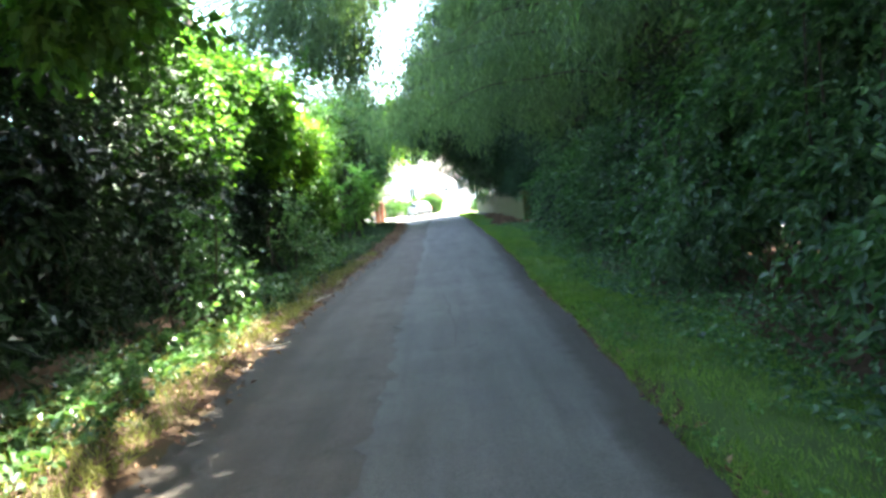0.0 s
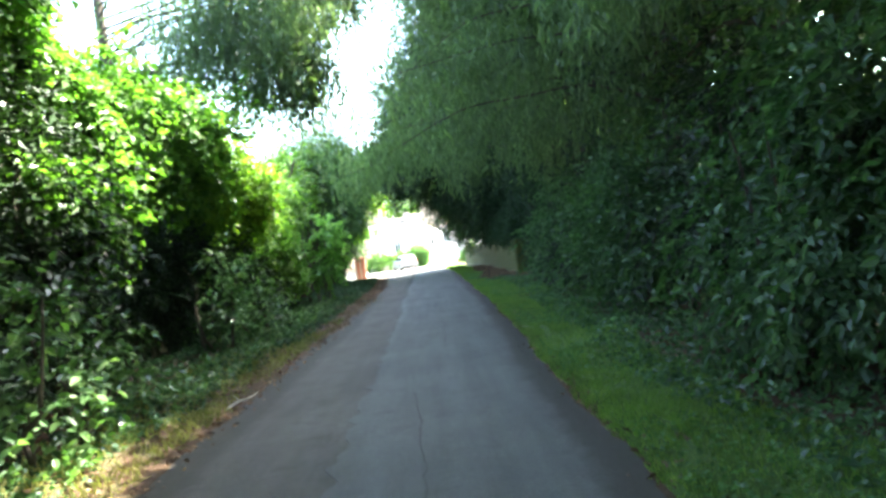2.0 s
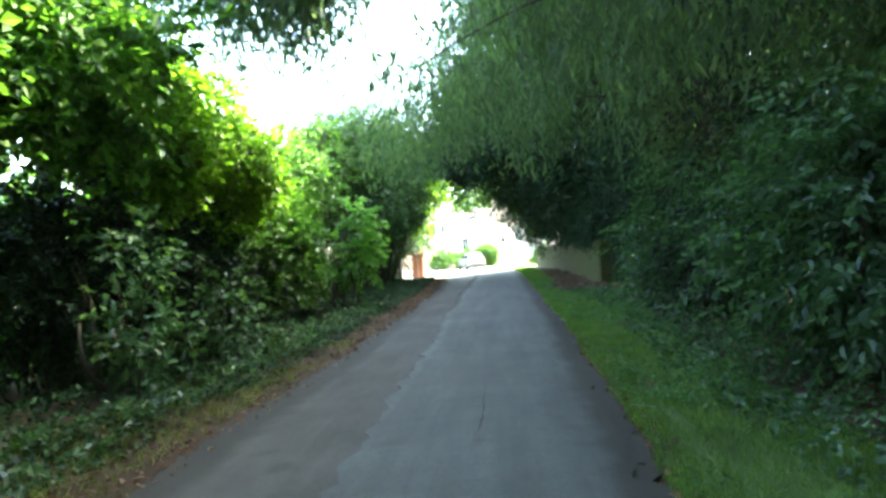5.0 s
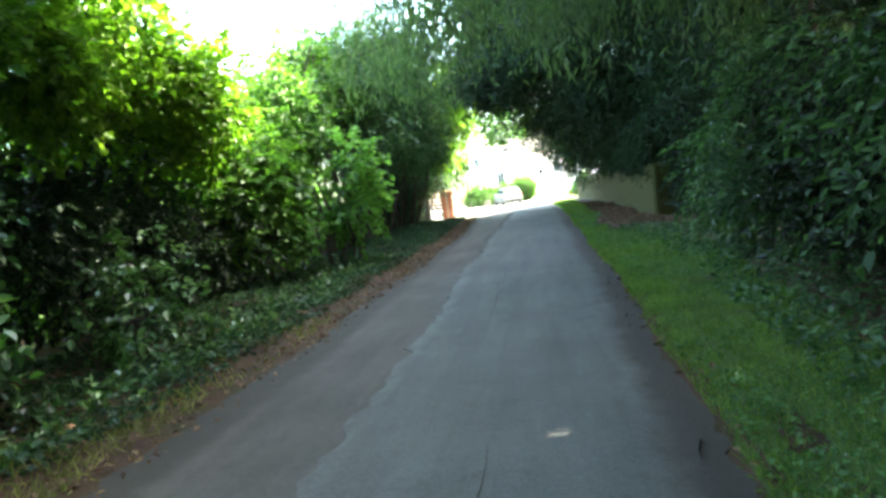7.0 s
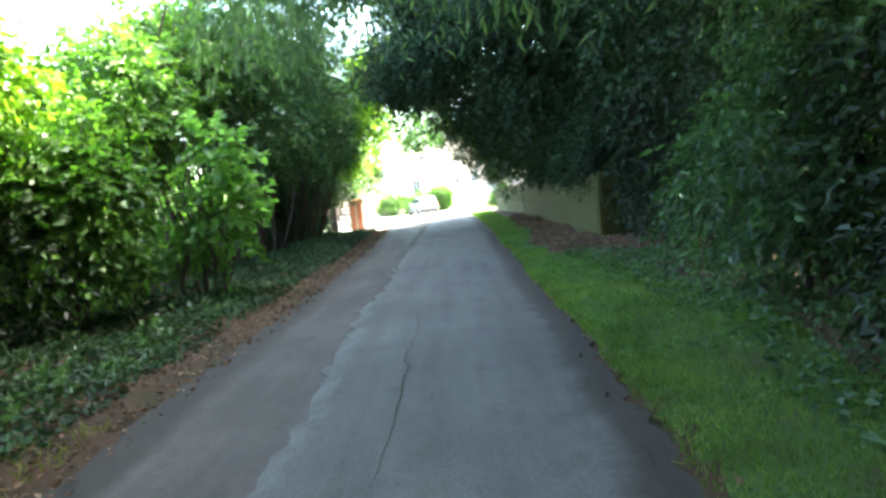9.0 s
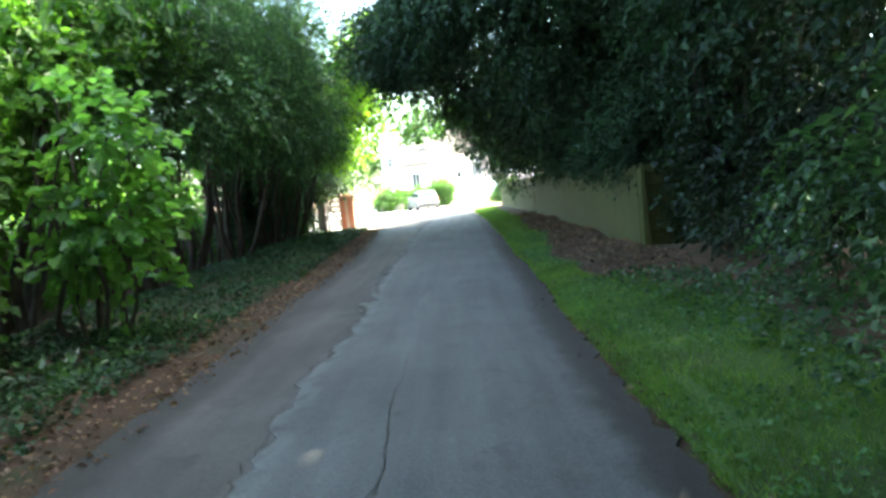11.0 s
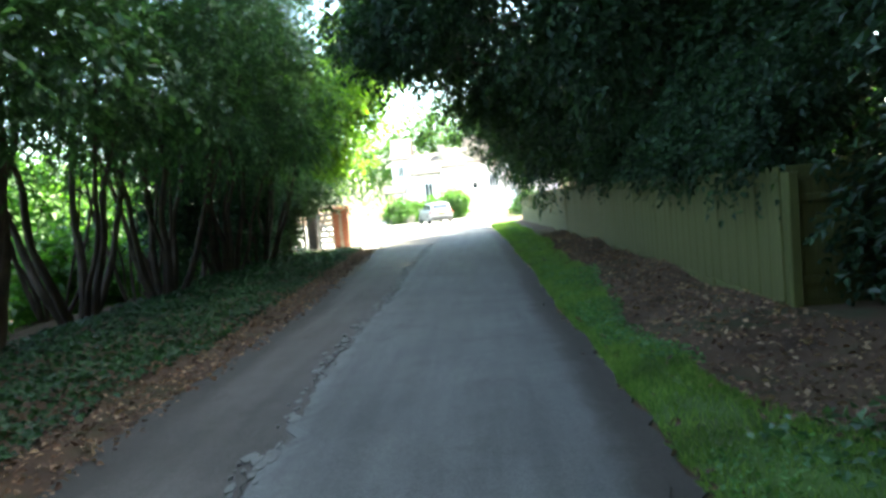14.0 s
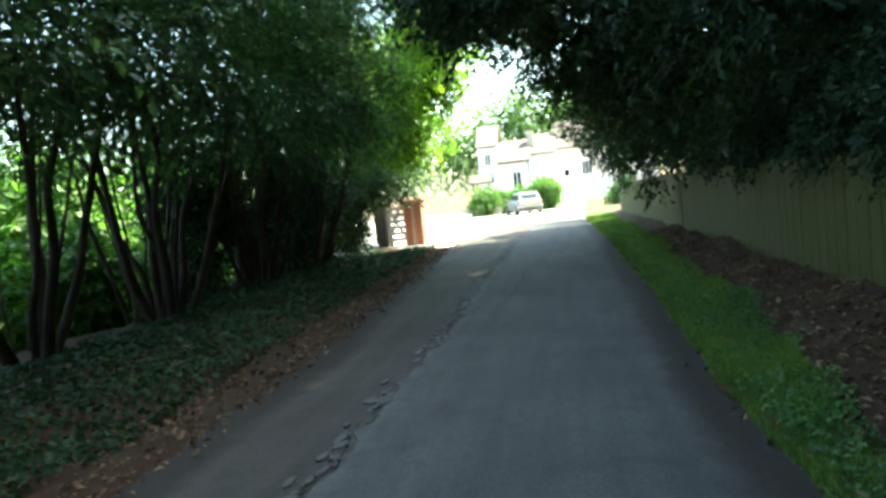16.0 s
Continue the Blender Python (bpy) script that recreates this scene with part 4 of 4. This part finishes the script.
woods("woods_behind", "leafy trees closing the lane behind", [(x, -19, 4.5, 4, 3.5, 6.0) for x in (-12, -6, 0, 6, 12)] + [(0, -13, 8.5, 4.5, 4, 2.0)], 4200, "fardark", 212)
woods("woods_far", "distant trees beyond the houses", [(x, 125, 5, 9, 6, 9) for x in range(-70, 71, 12)], 3200, "far", 213)
tall_tree((-3.0, 101.0), 11, [(-3.0, 101, 8.0, 5.0, 3.0, 3.6), (2.5, 103, 7.6, 4.5, 3.0, 3.4), (-10, 101, 6.0, 5, 3, 4.2)], 4200, 37, "large sunlit tree behind the cottage", kind="far", group="trees behind the houses")


# ---- the fence ----
def fence():
    ob = thing("fence", (3.5, 30.1, 0), "weathered close-boarded wooden fence green with algae", "fence")
    r = np.random.default_rng(5)
    H = 1.31
    boards = []
    for k in range(4):
        bm = boxed(-0.012, 0.012, -0.072, 0.072, 0.0, H - 0.1 + 0.012 * k, bevel=0.004)
        me = bpy.data.meshes.new("board")
        bm.to_mesh(me)
        bm.free()
        me.materials.append(FENCE_WOOD)
        boards.append(me)
    post = bpy.data.meshes.new("post")
    bm = boxed(-0.05, 0.05, -0.05, 0.05, -0.1, H + 0.02, bevel=0.008)
    bm.to_mesh(post)
    bm.free()
    post.materials.append(FENCE_WOOD)

    def run(x0, y0, x1, y1):
        ln = math.hypot(x1 - x0, y1 - y0)
        ang = math.atan2(y1 - y0, x1 - x0) - math.pi / 2
        ux, uy = (x1 - x0) / ln, (y1 - y0) / ln
        n = int(ln / 0.135)
        for i in range(n):
            s = (i + 0.5) * 0.135
            x, y = x0 + ux * s, y0 + uy * s
            b = child("board", boards[r.integers(4)], ob)
            b.location = (x - 3.5 + (0.006 if i % 2 else 0), y - 30.1, float(ground_z(y)) + 0.14 + r.uniform(-0.008, 0.008))
            b.rotation_euler = (r.normal() * 0.004, r.normal() * 0.003, ang)
        m = int(ln / 1.83) + 1
        for i in range(m):
            s = min(i * 1.83, ln)
            x, y = x0 + ux * s, y0 + uy * s
            b = child("post", post, ob, "square fence post")
            b.location = (x - 3.5 + 0.06 * uy, y - 30.1 - 0.06 * ux, float(ground_z(y)))
            b.rotation_euler = (0, r.normal() * 0.01, ang)
            e = min(s + 1.83, ln)
            if e - s > 0.3:
                xe, ye = x0 + ux * e, y0 + uy * e
                v0, v1 = Vector((x, y, float(ground_z(y)))), Vector((xe, ye, float(ground_z(ye))))
                for nm, z0, z1, th, off in (("gravel_board", 0.0, 0.14, 0.022, -0.014), ("rail", 0.3, 0.37, 0.03, 0.04), ("rail", 1.05, 1.12, 0.03, 0.04), ("cap_rail", H - 0.07, H - 0.035, 0.035, 0.0)):
                    L = (v1 - v0).length
                    g = part(nm, boxed(-th / 2, th / 2, 0.03, L - 0.03, z0, z1, bevel=0.004), FENCE_WOOD, ob)
                    g.location = (x - 3.5 + off * uy, y - 30.1 - off * ux, v0.z)
                    g.rotation_euler = (math.atan2(v1.z - v0.z, L), 0, ang)

    run(3.5, 30.1, 3.35, 44.0)
    run(3.35, 44.0, 3.3, 62.0)
    run(3.56, 30.1, 7.2, 30.5)
    return ob


fence()


# ---- the brick pier and gate at the mouth of the lane ----
def pier(x, y, w, h):
    z = float(ground_z(y))
    ob = thing("brick_pier", (x, y, z), "red brick gate pier with a flat cap", "pier")
    core = part("core", boxed(-w / 2 + 0.012, w / 2 - 0.012, -w / 2 + 0.012, w / 2 - 0.012, 0, h), MORTAR, ob, "pale mortar")
    bm = boxed(-0.103, 0.103, -0.049, 0.049, 0, 0.065, bevel=0.005)
    me = bpy.data.meshes.new("brick")
    bm.to_mesh(me)
    bm.free()
    me.materials.append(BRICK)
    n = int(w / 0.216)
    step = w / n
    for c in range(int(h / 0.075)):
        for side in range(4):
            for k in range(n):
                s = -w / 2 + (k + 0.5) * step
                a = side * math.pi / 2
                b = child("brick", me, ob)
                b.matrix_basis = Matrix.Rotation(a, 4, "Z") @ Matrix.Translation((s + (0.02 if c % 2 else -0.02), -w / 2 + 0.05, c * 0.075 + 0.005))
    part("cap", boxed(-w / 2 - 0.05, w / 2 + 0.05, -w / 2 - 0.05, w / 2 + 0.05, h, h + 0.09, bevel=0.02), BRICK, ob, "brick coping cap")
    return ob


pier(-4.05, 49.2, 0.6, 1.38)


def gate():
    y = 49.6
    ob = thing("field_gate", (-4.6, y, float(ground_z(y))), "open pale wooden five-bar gate beside the pier", "gate")
    for i in range(6):
        part("bar", boxed(-0.42, 0.2, -0.02, 0.02, 0.16 + 0.2 * i, 0.26 + 0.2 * i, bevel=0.006), PALE_WOOD, ob)
    for x in (-0.42, 0.14):
        part("stile", boxed(x, x + 0.09, -0.06, -0.02, 0.0, 1.3, bevel=0.008), PALE_WOOD, ob)
    part("hanging_post", boxed(-0.82, -0.48, -0.12, 0.2, -0.1, 1.55, bevel=0.05), BARK, ob, "thick dark timber gate post")
    g = part("brace", boxed(-0.5, 0.5, 0.02, 0.05, -0.045, 0.045, bevel=0.006), PALE_WOOD, ob)
    g.location, g.rotation_euler = (-0.1, 0, 0.66), (0, radians(62), 0)
    return ob


gate()
# ---- the junction: hedge, houses, car ----
HEDGES = [(-5.2, 80.6, 1.2, 1.0, 700), (-4.0, 81.4, 1.2, 0.95, 700), (-2.6, 82.6, 1.2, 0.95, 600), (-1.2, 82.4, 1.0, 1.15, 700), (-0.4, 82.0, 0.8, 1.1, 600), (4.6, 76.0, 0.9, 0.9, 500)]
for i, (bx, by, rx, rz, n) in enumerate(HEDGES):
    shrub("garden_hedge", "clipped dark green hedge in front of the houses", (bx, by), [(bx, by, -0.6 + rz, rx, 1.0, rz)], "hazel", n, 230 + i, top=0.4, stems=4, size=1.3, group="front garden hedges", shell=0.6)

GLASS, gnt, gp = material("window_glass")
gp.inputs["Base Color"].default_value = (0.02, 0.025, 0.03, 1)
gp.inputs["Roughness"].default_value = 0.06
gp.inputs["Specular IOR Level"].default_value = 0.8
DARK_PAINT = plain("black_paint", (0.03, 0.03, 0.032), 0.5)
WHITE_PAINT = plain("white_paint", (0.78, 0.78, 0.76), 0.5)


def window(ob, x, z, w, h, y, lights=2):
    fr = part("window", boxed(x - w / 2 - 0.05, x + w / 2 + 0.05, y - 0.05, y + 0.02, z - 0.05, z + h + 0.05, bevel=0.01), WHITE_PAINT, ob)
    for k in range(lights):
        a = x - w / 2 + k * w / lights
        part("pane", boxed(a + 0.03, a + w / lights - 0.03, y - 0.06, y - 0.054, z, z + h), GLASS, fr)
    part("sill", boxed(x - w / 2 - 0.1, x + w / 2 + 0.1, y - 0.14, y - 0.05, z - 0.11, z - 0.05, bevel=0.01), WHITE_PAINT, fr)


def gable(bm, x0, x1, y0, y1, z0, z1, over=0.25, thick=0.14):
    """A pitched roof whose ridge runs along x."""
    ym = (y0 + y1) / 2
    pts = [(y0 - over, z0), (ym, z1), (y1 + over, z0), (y1 + over, z0 - thick), (ym, z1 - thick), (y0 - over, z0 - thick)]
    rows = [[bm.verts.new((x, y, z)) for y, z in pts] for x in (x0 - over, x1 + over)]
    n = len(pts)
    for i in range(n):
        bm.faces.new((rows[0][i], rows[1][i], rows[1][(i + 1) % n], rows[0][(i + 1) % n]))
    for q in rows:
        bm.faces.new((q[0], q[1], q[4], q[5]))
        bm.faces.new((q[1], q[2], q[3], q[4]))
    bmesh.ops.recalc_face_normals(bm, faces=bm.faces)
    return bm


def cottage():
    ob = thing("cottage", (0, 88, -0.6), "white rendered cottage with grey-brown tiled roof", "house")
    part("wall", boxed(-4.6, -1.9, 0.0, 6.0, 0, 4.1), WHITE_RENDER, ob)
    part("wall", boxed(-6.3, -4.6, 0.6, 7.0, 0, 5.6), WHITE_RENDER, ob)
    part("wall", boxed(-1.9, 0.1, 1.2, 7.0, 0, 4.6), WHITE_RENDER, ob)
    part("roof", gable(bmesh.new(), -4.4, -2.1, 0.0, 6.0, 4.1, 6.0), SLATE, ob)
    part("roof", gable(bmesh.new(), -6.2, -4.8, 0.6, 7.0, 5.6, 7.6), SLATE, ob)
    part("roof", gable(bmesh.new(), -1.7, 0.1, 1.2, 7.0, 4.6, 6.4), SLATE, ob)
    part("porch_roof", gable(bmesh.new(), -6.8, -5.4, -1.0, 0.4, 2.6, 3.3), SLATE, ob)
    for x in (-6.75, -5.45):
        part("porch_post", boxed(x - 0.05, x + 0.05, -0.9, -0.8, 0, 2.5), DARK_PAINT, ob)
    part("chimney", boxed(-2.1, -1.5, 2.0, 2.6, 4.5, 6.6, bevel=0.02), STONE, ob)
    for x in (-2.05, -1.45):
        part("downpipe", boxed(x - 0.05, x + 0.05, -0.1 + (1.2 if x > -1.9 else 0), (1.2 if x > -1.9 else 0), 0, 4.1), DARK_PAINT, ob, "black downpipe")
    part("gutter", boxed(-4.7, -1.9, -0.36, -0.26, 3.93, 4.03), DARK_PAINT, ob)
    window(ob, -3.1, 1.85, 0.72, 1.3, 0.0)
    window(ob, -5.5, 4.0, 0.5, 0.9, 0.6)
    return ob


cottage()


def house_pink():
    ob = thing("house", (3, 93, -0.6), "cream-pink rendered house with white windows", "house")
    part("wall", boxed(-2.8, 6.0, 0, 7, 0, 5.0), CREAM_RENDER, ob)
    part("roof", gable(bmesh.new(), -2.6, 6.0, 0, 7, 5.0, 7.6), SLATE, ob)
    window(ob, -0.1, 2.4, 0.9, 1.2, 0.0, 3)
    window(ob, -1.9, 2.4, 0.5, 0.6, 0.0, 1)
    window(ob, 3.0, 2.4, 0.9, 1.2, 0.0, 2)
    part("door", boxed(1.2, 2.1, -0.04, 0.0, 0, 2.05, bevel=0.01), WHITE_PAINT, ob)
    return ob


house_pink()
# stone trough and low wall under the hedge
for x, w in ((-5.6, 0.7), (-4.4, 0.9)):
    ob = thing("stone_wall", (x, 80.2, -0.6), "low beige rubble stone wall below the hedge", "wall")
    r = np.random.default_rng(int(-x * 10))
    for row in range(4):
        a = -w / 2
        while a < w / 2 - 0.1:
            s = r.uniform(0.18, 0.3)
            part("stone", boxed(a, min(a + s, w / 2) - 0.012, -0.15 - r.uniform(0, 0.02), 0.15, row * 0.15, row * 0.15 + 0.138, bevel=0.02), STONE, ob)
            a += s

# the car
SILVER = plain("car_silver", (0.36, 0.35, 0.37), 0.3, 0.6)
RUBBER = plain("tyre_rubber", (0.02, 0.02, 0.02), 0.85)
ALLOY = plain("alloy", (0.5, 0.5, 0.5), 0.35, 0.9)
LAMP_RED = plain("tail_lamp_red", (0.4, 0.02, 0.015), 0.2)
PLATE = plain("number_plate", (0.6, 0.45, 0.03), 0.5)


def loft(sections, close=True):
    """A skin over matching rings of points."""
    bm = bmesh.new()
    rings = [[bm.verts.new(p) for p in s] for s in sections]
    n = len(rings[0])
    for a, b in zip(rings, rings[1:]):
        for i in range(n):
            bm.faces.new((a[i], a[(i + 1) % n], b[(i + 1) % n], b[i]))
    if close:
        bm.faces.new(rings[0][::-1])
        bm.faces.new(rings[-1])
    bmesh.ops.recalc_face_normals(bm, faces=bm.faces)
    return bm


def rounded(y, half, z0, z1, k=0.12):
    """A ring across the car at length y."""
    return [(-half + k, y, z0), (half - k, y, z0), (half, y, z0 + k), (half, y, z1 - k), (half - k, y, z1), (-half + k, y, z1), (-half, y, z1 - k), (-half, y, z0 + k)]


def car(x, y, yaw):
    z = float(ground_z(y)) + 0.02
    ob = thing("car", (x, y, z), "silver estate car parked at the junction", "car")
    ob.rotation_euler = (0, 0, radians(yaw))
    part("body", loft([rounded(-2.1, 0.78, 0.35, 0.85), rounded(-2.0, 0.85, 0.24, 0.96), rounded(-1.2, 0.87, 0.2, 0.98), rounded(0.9, 0.87, 0.2, 0.96), rounded(1.7, 0.84, 0.22, 0.84), rounded(2.05, 0.72, 0.3, 0.68)]), SILVER, ob, smooth=False)
    part("cabin", loft([rounded(-2.0, 0.7, 0.9, 1.0, 0.03), rounded(-1.72, 0.66, 0.93, 1.43, 0.1), rounded(-0.6, 0.67, 0.93, 1.5, 0.12), rounded(0.25, 0.66, 0.93, 1.46, 0.12), rounded(1.05, 0.72, 0.9, 0.99, 0.03)]), SILVER, ob)
    g = part("rear_window", boxed(-0.56, 0.56, -0.008, 0.008, -0.19, 0.19, bevel=0.004), GLASS, ob)
    g.location, g.rotation_euler = (0, -1.875, 1.2), (radians(-32), 0, 0)
    for s in (-1, 1):
        for a, b in ((-1.6, -0.75), (-0.68, 0.1), (0.16, 0.6)):
            part("side_window", loft([[(s * 0.675, a + 0.06, 0.99), (s * 0.675, b, 0.99), (s * 0.665, b - 0.04, 1.36), (s * 0.665, a + 0.14, 1.36)], [(s * 0.69, a + 0.06, 0.99), (s * 0.69, b, 0.99), (s * 0.68, b - 0.04, 1.36), (s * 0.68, a + 0.14, 1.36)]]), GLASS, ob)
        part("tail_light", boxed(s * 0.74 - 0.1, s * 0.74 + 0.1, -2.09, -1.98, 0.68, 0.9, bevel=0.02), LAMP_RED, ob, "red tail light")
        part("wing_mirror", boxed(s * 0.95 - 0.09, s * 0.95 + 0.09, 0.55, 0.66, 0.94, 1.06, bevel=0.03), SILVER, ob)
        part("roof_rail", boxed(s * 0.58 - 0.02, s * 0.58 + 0.02, -1.5, 0.1, 1.5, 1.54, bevel=0.01), DARK_PAINT, ob)
        for wy in (-1.3, 1.3):
            bm = bmesh.new()
            bmesh.ops.create_cone(bm, cap_ends=True, segments=20, radius1=0.31, radius2=0.31, depth=0.2, matrix=Matrix.Translation((s * 0.8, wy, 0.31)) @ Matrix.Rotation(math.pi / 2, 4, "Y"))
            w = part("wheel", bm, RUBBER, ob, "black tyre on an alloy rim")
            bm = bmesh.new()
            bmesh.ops.create_cone(bm, cap_ends=True, segments=14, radius1=0.2, radius2=0.18, depth=0.03, matrix=Matrix.Translation((s * 0.905, wy, 0.31)) @ Matrix.Rotation(math.pi / 2, 4, "Y"))
            part("rim", bm, ALLOY, w, "grey alloy rim")
    part("bumper", boxed(-0.8, 0.8, -2.17, -2.0, 0.3, 0.52, bevel=0.04), DARK_PAINT, ob, "dark rear bumper")
    part("number_plate", boxed(-0.26, 0.26, -2.125, -2.095, 0.66, 0.77, bevel=0.003), PLATE, ob, "yellow number plate")
    return ob


car(-2.2, 77.2, 17)

# ---- ground cover ----
def scatter(n, x0, x1, y0, y1, seed, near=1.0):
    r = np.random.default_rng(seed)
    y = y0 + (y1 - y0) * r.random(n)
    x = r.random(n)
    a, b = x0(y), x1(y)
    x = a + (b - a) * x
    return np.stack([x, y, height(x, y)], 1), r


def turf_inner(y):
    return np.interp(y, ty, inner)


def lawn(n, y0, y1, seed, length):
    p, r = scatter(n, lambda y: right_edge(y) + 0.0, turf_inner, y0, y1, seed)
    keep = (r.random(n) < 0.72 + 0.5 * wave(p, 8, 1.6))
    p = p[keep]
    m = len(p)
    ax = np.array([0, 0, 1.0]) + r.normal(size=(m, 3)) * 0.5
    return blades(p, ax, unit(r.normal(size=(m, 3))), length * r.uniform(0.5, 1.4, m), 0.007 * r.uniform(0.7, 1.5, m), 0.1)


tagged(new("grass", mesh_from("grass", *joined([lawn(70000, 1.5, 20, 300, 0.06), lawn(70000, 20, 36, 301, 0.06), lawn(26000, 36, 60, 302, 0.08)]), LEAF_GRASS)), "short green grass with ragged tufts on the verge", "grass", kind="stuff")


def flat_leaves(p, r, length, width, tilt, lift=0.01):
    m = len(p)
    a = r.uniform(0, 6.283, m)
    ax = np.stack([np.cos(a), np.sin(a), r.normal(size=m) * tilt], 1)
    nm = unit(np.array([0, 0, 1.0]) + r.normal(size=(m, 3)) * tilt)
    p = p + np.array([0, 0, 1.0]) * (lift * r.random(m))[:, None]
    s = r.uniform(0.6, 1.3, m)
    return blades(p, ax, nm, s * length, s * width, 0.2)


# clover in the grass, weeds at the back of the verge
p, r = scatter(30000, lambda y: right_edge(y) + 0.06, lambda y: turf_inner(y) + 0.1, 1, 36, 309)
p = p[wave(p, 15, 1.4) > 0.0]
tagged(new("clover", mesh_from("clover", *flat_leaves(p, r, 0.035, 0.03, 0.5, 0.07), LEAF_CLOVER)), "small clover and plantain leaves among the grass", "weeds", kind="stuff")
p, r = scatter(11000, lambda y: turf_inner(y) - 0.5, lambda y: turf_inner(y) + 0.9, 1, 27, 310)
tagged(new("verge_weeds", mesh_from("verge_weeds", *flat_leaves(p, r, 0.07, 0.05, 0.5, 0.12), LEAF_ELDER)), "low ivy and nettle leaves at the back of the verge", "weeds", kind="stuff")
p, r = scatter(52000, lambda y: left_edge(y) - 3.0, lambda y: left_edge(y) - 0.4, 2, 46, 311)
p = p[r.random(len(p)) < np.interp(p[:, 1], (2, 12, 18, 46), (0.25, 0.35, 1, 1))]
tagged(new("ivy_ground", mesh_from("ivy_ground", *flat_leaves(p, r, 0.064, 0.055, 0.45, 0.1), LEAF_IVY)), "ivy and low weeds covering the left bank", "ivy", kind="stuff")
p, r = scatter(14000, lambda y: left_edge(y) - 0.7, lambda y: left_edge(y) + 0.22, 1, 46, 312)
p = p[r.random(len(p)) < np.interp(p[:, 1], (1, 17, 24, 29), (0.4, 0.4, 0.6, 1)) * np.clip((left_edge(p[:, 1]) + 0.3 - p[:, 0]) * 2.2, 0, 1)]
p[:, 2] = np.where(p[:, 0] > left_edge(p[:, 1]) - 0.05, ground_z(p[:, 1]) + 0.012, p[:, 2])
p2, r2 = scatter(6500, lambda y: turf_inner(y) - 0.2, lambda y: np.full_like(y, 3.6), 25.5, 44, 313)
p3, r3 = scatter(900, lambda y: right_edge(y) - 0.12, lambda y: right_edge(y) + 0.14, 1, 46, 314)
tagged(new("leaf_litter", mesh_from("leaf_litter", *joined([flat_leaves(p, r, 0.06, 0.036, 0.4, 0.03), flat_leaves(p2, r2, 0.062, 0.038, 0.4, 0.03), flat_leaves(p3, r3, 0.07, 0.04, 0.4, 0.02)]), LEAF_DEAD)), "dry brown fallen leaves along the lane edges", "leaves", kind="stuff")


# dry grass, low plants and twigs at the foot of the left hedge
p, r = scatter(30000, lambda y: left_edge(y) - 1.5, lambda y: left_edge(y) - 0.1, 1, 20, 320)
p = p[r.random(len(p)) < np.interp(p[:, 1], (1, 13, 20), (1, 0.8, 0.3)) * (0.5 + 0.5 * wave(p, 33, 2.0))]
DRY = leaf_mat("grass_dry", (0.11, 0.12, 0.03), (0.2, 0.19, 0.06), (0.33, 0.3, 0.13), 0.7, 0.35)
m = len(p)
tagged(new("dry_grass", mesh_from("dry_grass", *blades(p, np.array([0, 0, 1.0]) + r.normal(size=(m, 3)) * 0.7, unit(r.normal(size=(m, 3))), 0.1 * r.uniform(0.5, 1.5, m), 0.009 * r.uniform(0.7, 1.5, m), 0.1), DRY)), "yellowing dry grass along the foot of the hedge", "grass", kind="stuff")
p, r = scatter(2200, lambda y: left_edge(y) - 1.5, lambda y: left_edge(y) - 0.25, 2, 27, 321)
out = unit(np.stack([r.uniform(0.1, 1, len(p)), r.normal(size=len(p)) * 0.8, r.uniform(0.4, 1.4, len(p))], 1))
tagged(new("undergrowth", mesh_from("undergrowth", *sprays(p, out, 322, 6, 0.2, 0.085, 0.055, 0.3, oval=True), LEAF_BRAMBLE)), "low leafy undergrowth at the foot of the hedge", "undergrowth", kind="stuff")


def twig(x, y, length, yaw, seed):
    at = (x, y, float(ground_z(y)) + 0.045)
    ob = thing("fallen_twig", at, "bare pale fallen twig lying at the lane edge", "twig", "fallen twigs")
    c, s = math.cos(yaw), math.sin(yaw)
    line = [(-length / 2 * c, -length / 2 * s, 0.0), (-0.1 * length * c, -0.1 * length * s + 0.02, 0.012), (0.25 * length * c, 0.25 * length * s, 0.006), (length / 2 * c, length / 2 * s, 0.02)]
    v, f = tube(line, (0.012, 0.01, 0.008, 0.004), 6, 0.1, seed)
    child("stick", mesh_from("stick", v, f, PALE_WOOD, True), ob)
    v, f = tube([line[1], (0.05 * c - 0.1 * s, 0.05 * s + 0.1 * c, 0.03), (0.12 * c - 0.2 * s, 0.12 * s + 0.2 * c, 0.05)], (0.007, 0.005, 0.003), 5, 0.1, seed + 1)
    child("side_shoot", mesh_from("side_shoot", v, f, PALE_WOOD, True), ob)


twig(-1.95, 11.2, 0.7, 1.3, 1)
twig(-1.9, 7.6, 0.4, 0.6, 2)
twig(1.75, 14.2, 0.35, 2.2, 3)
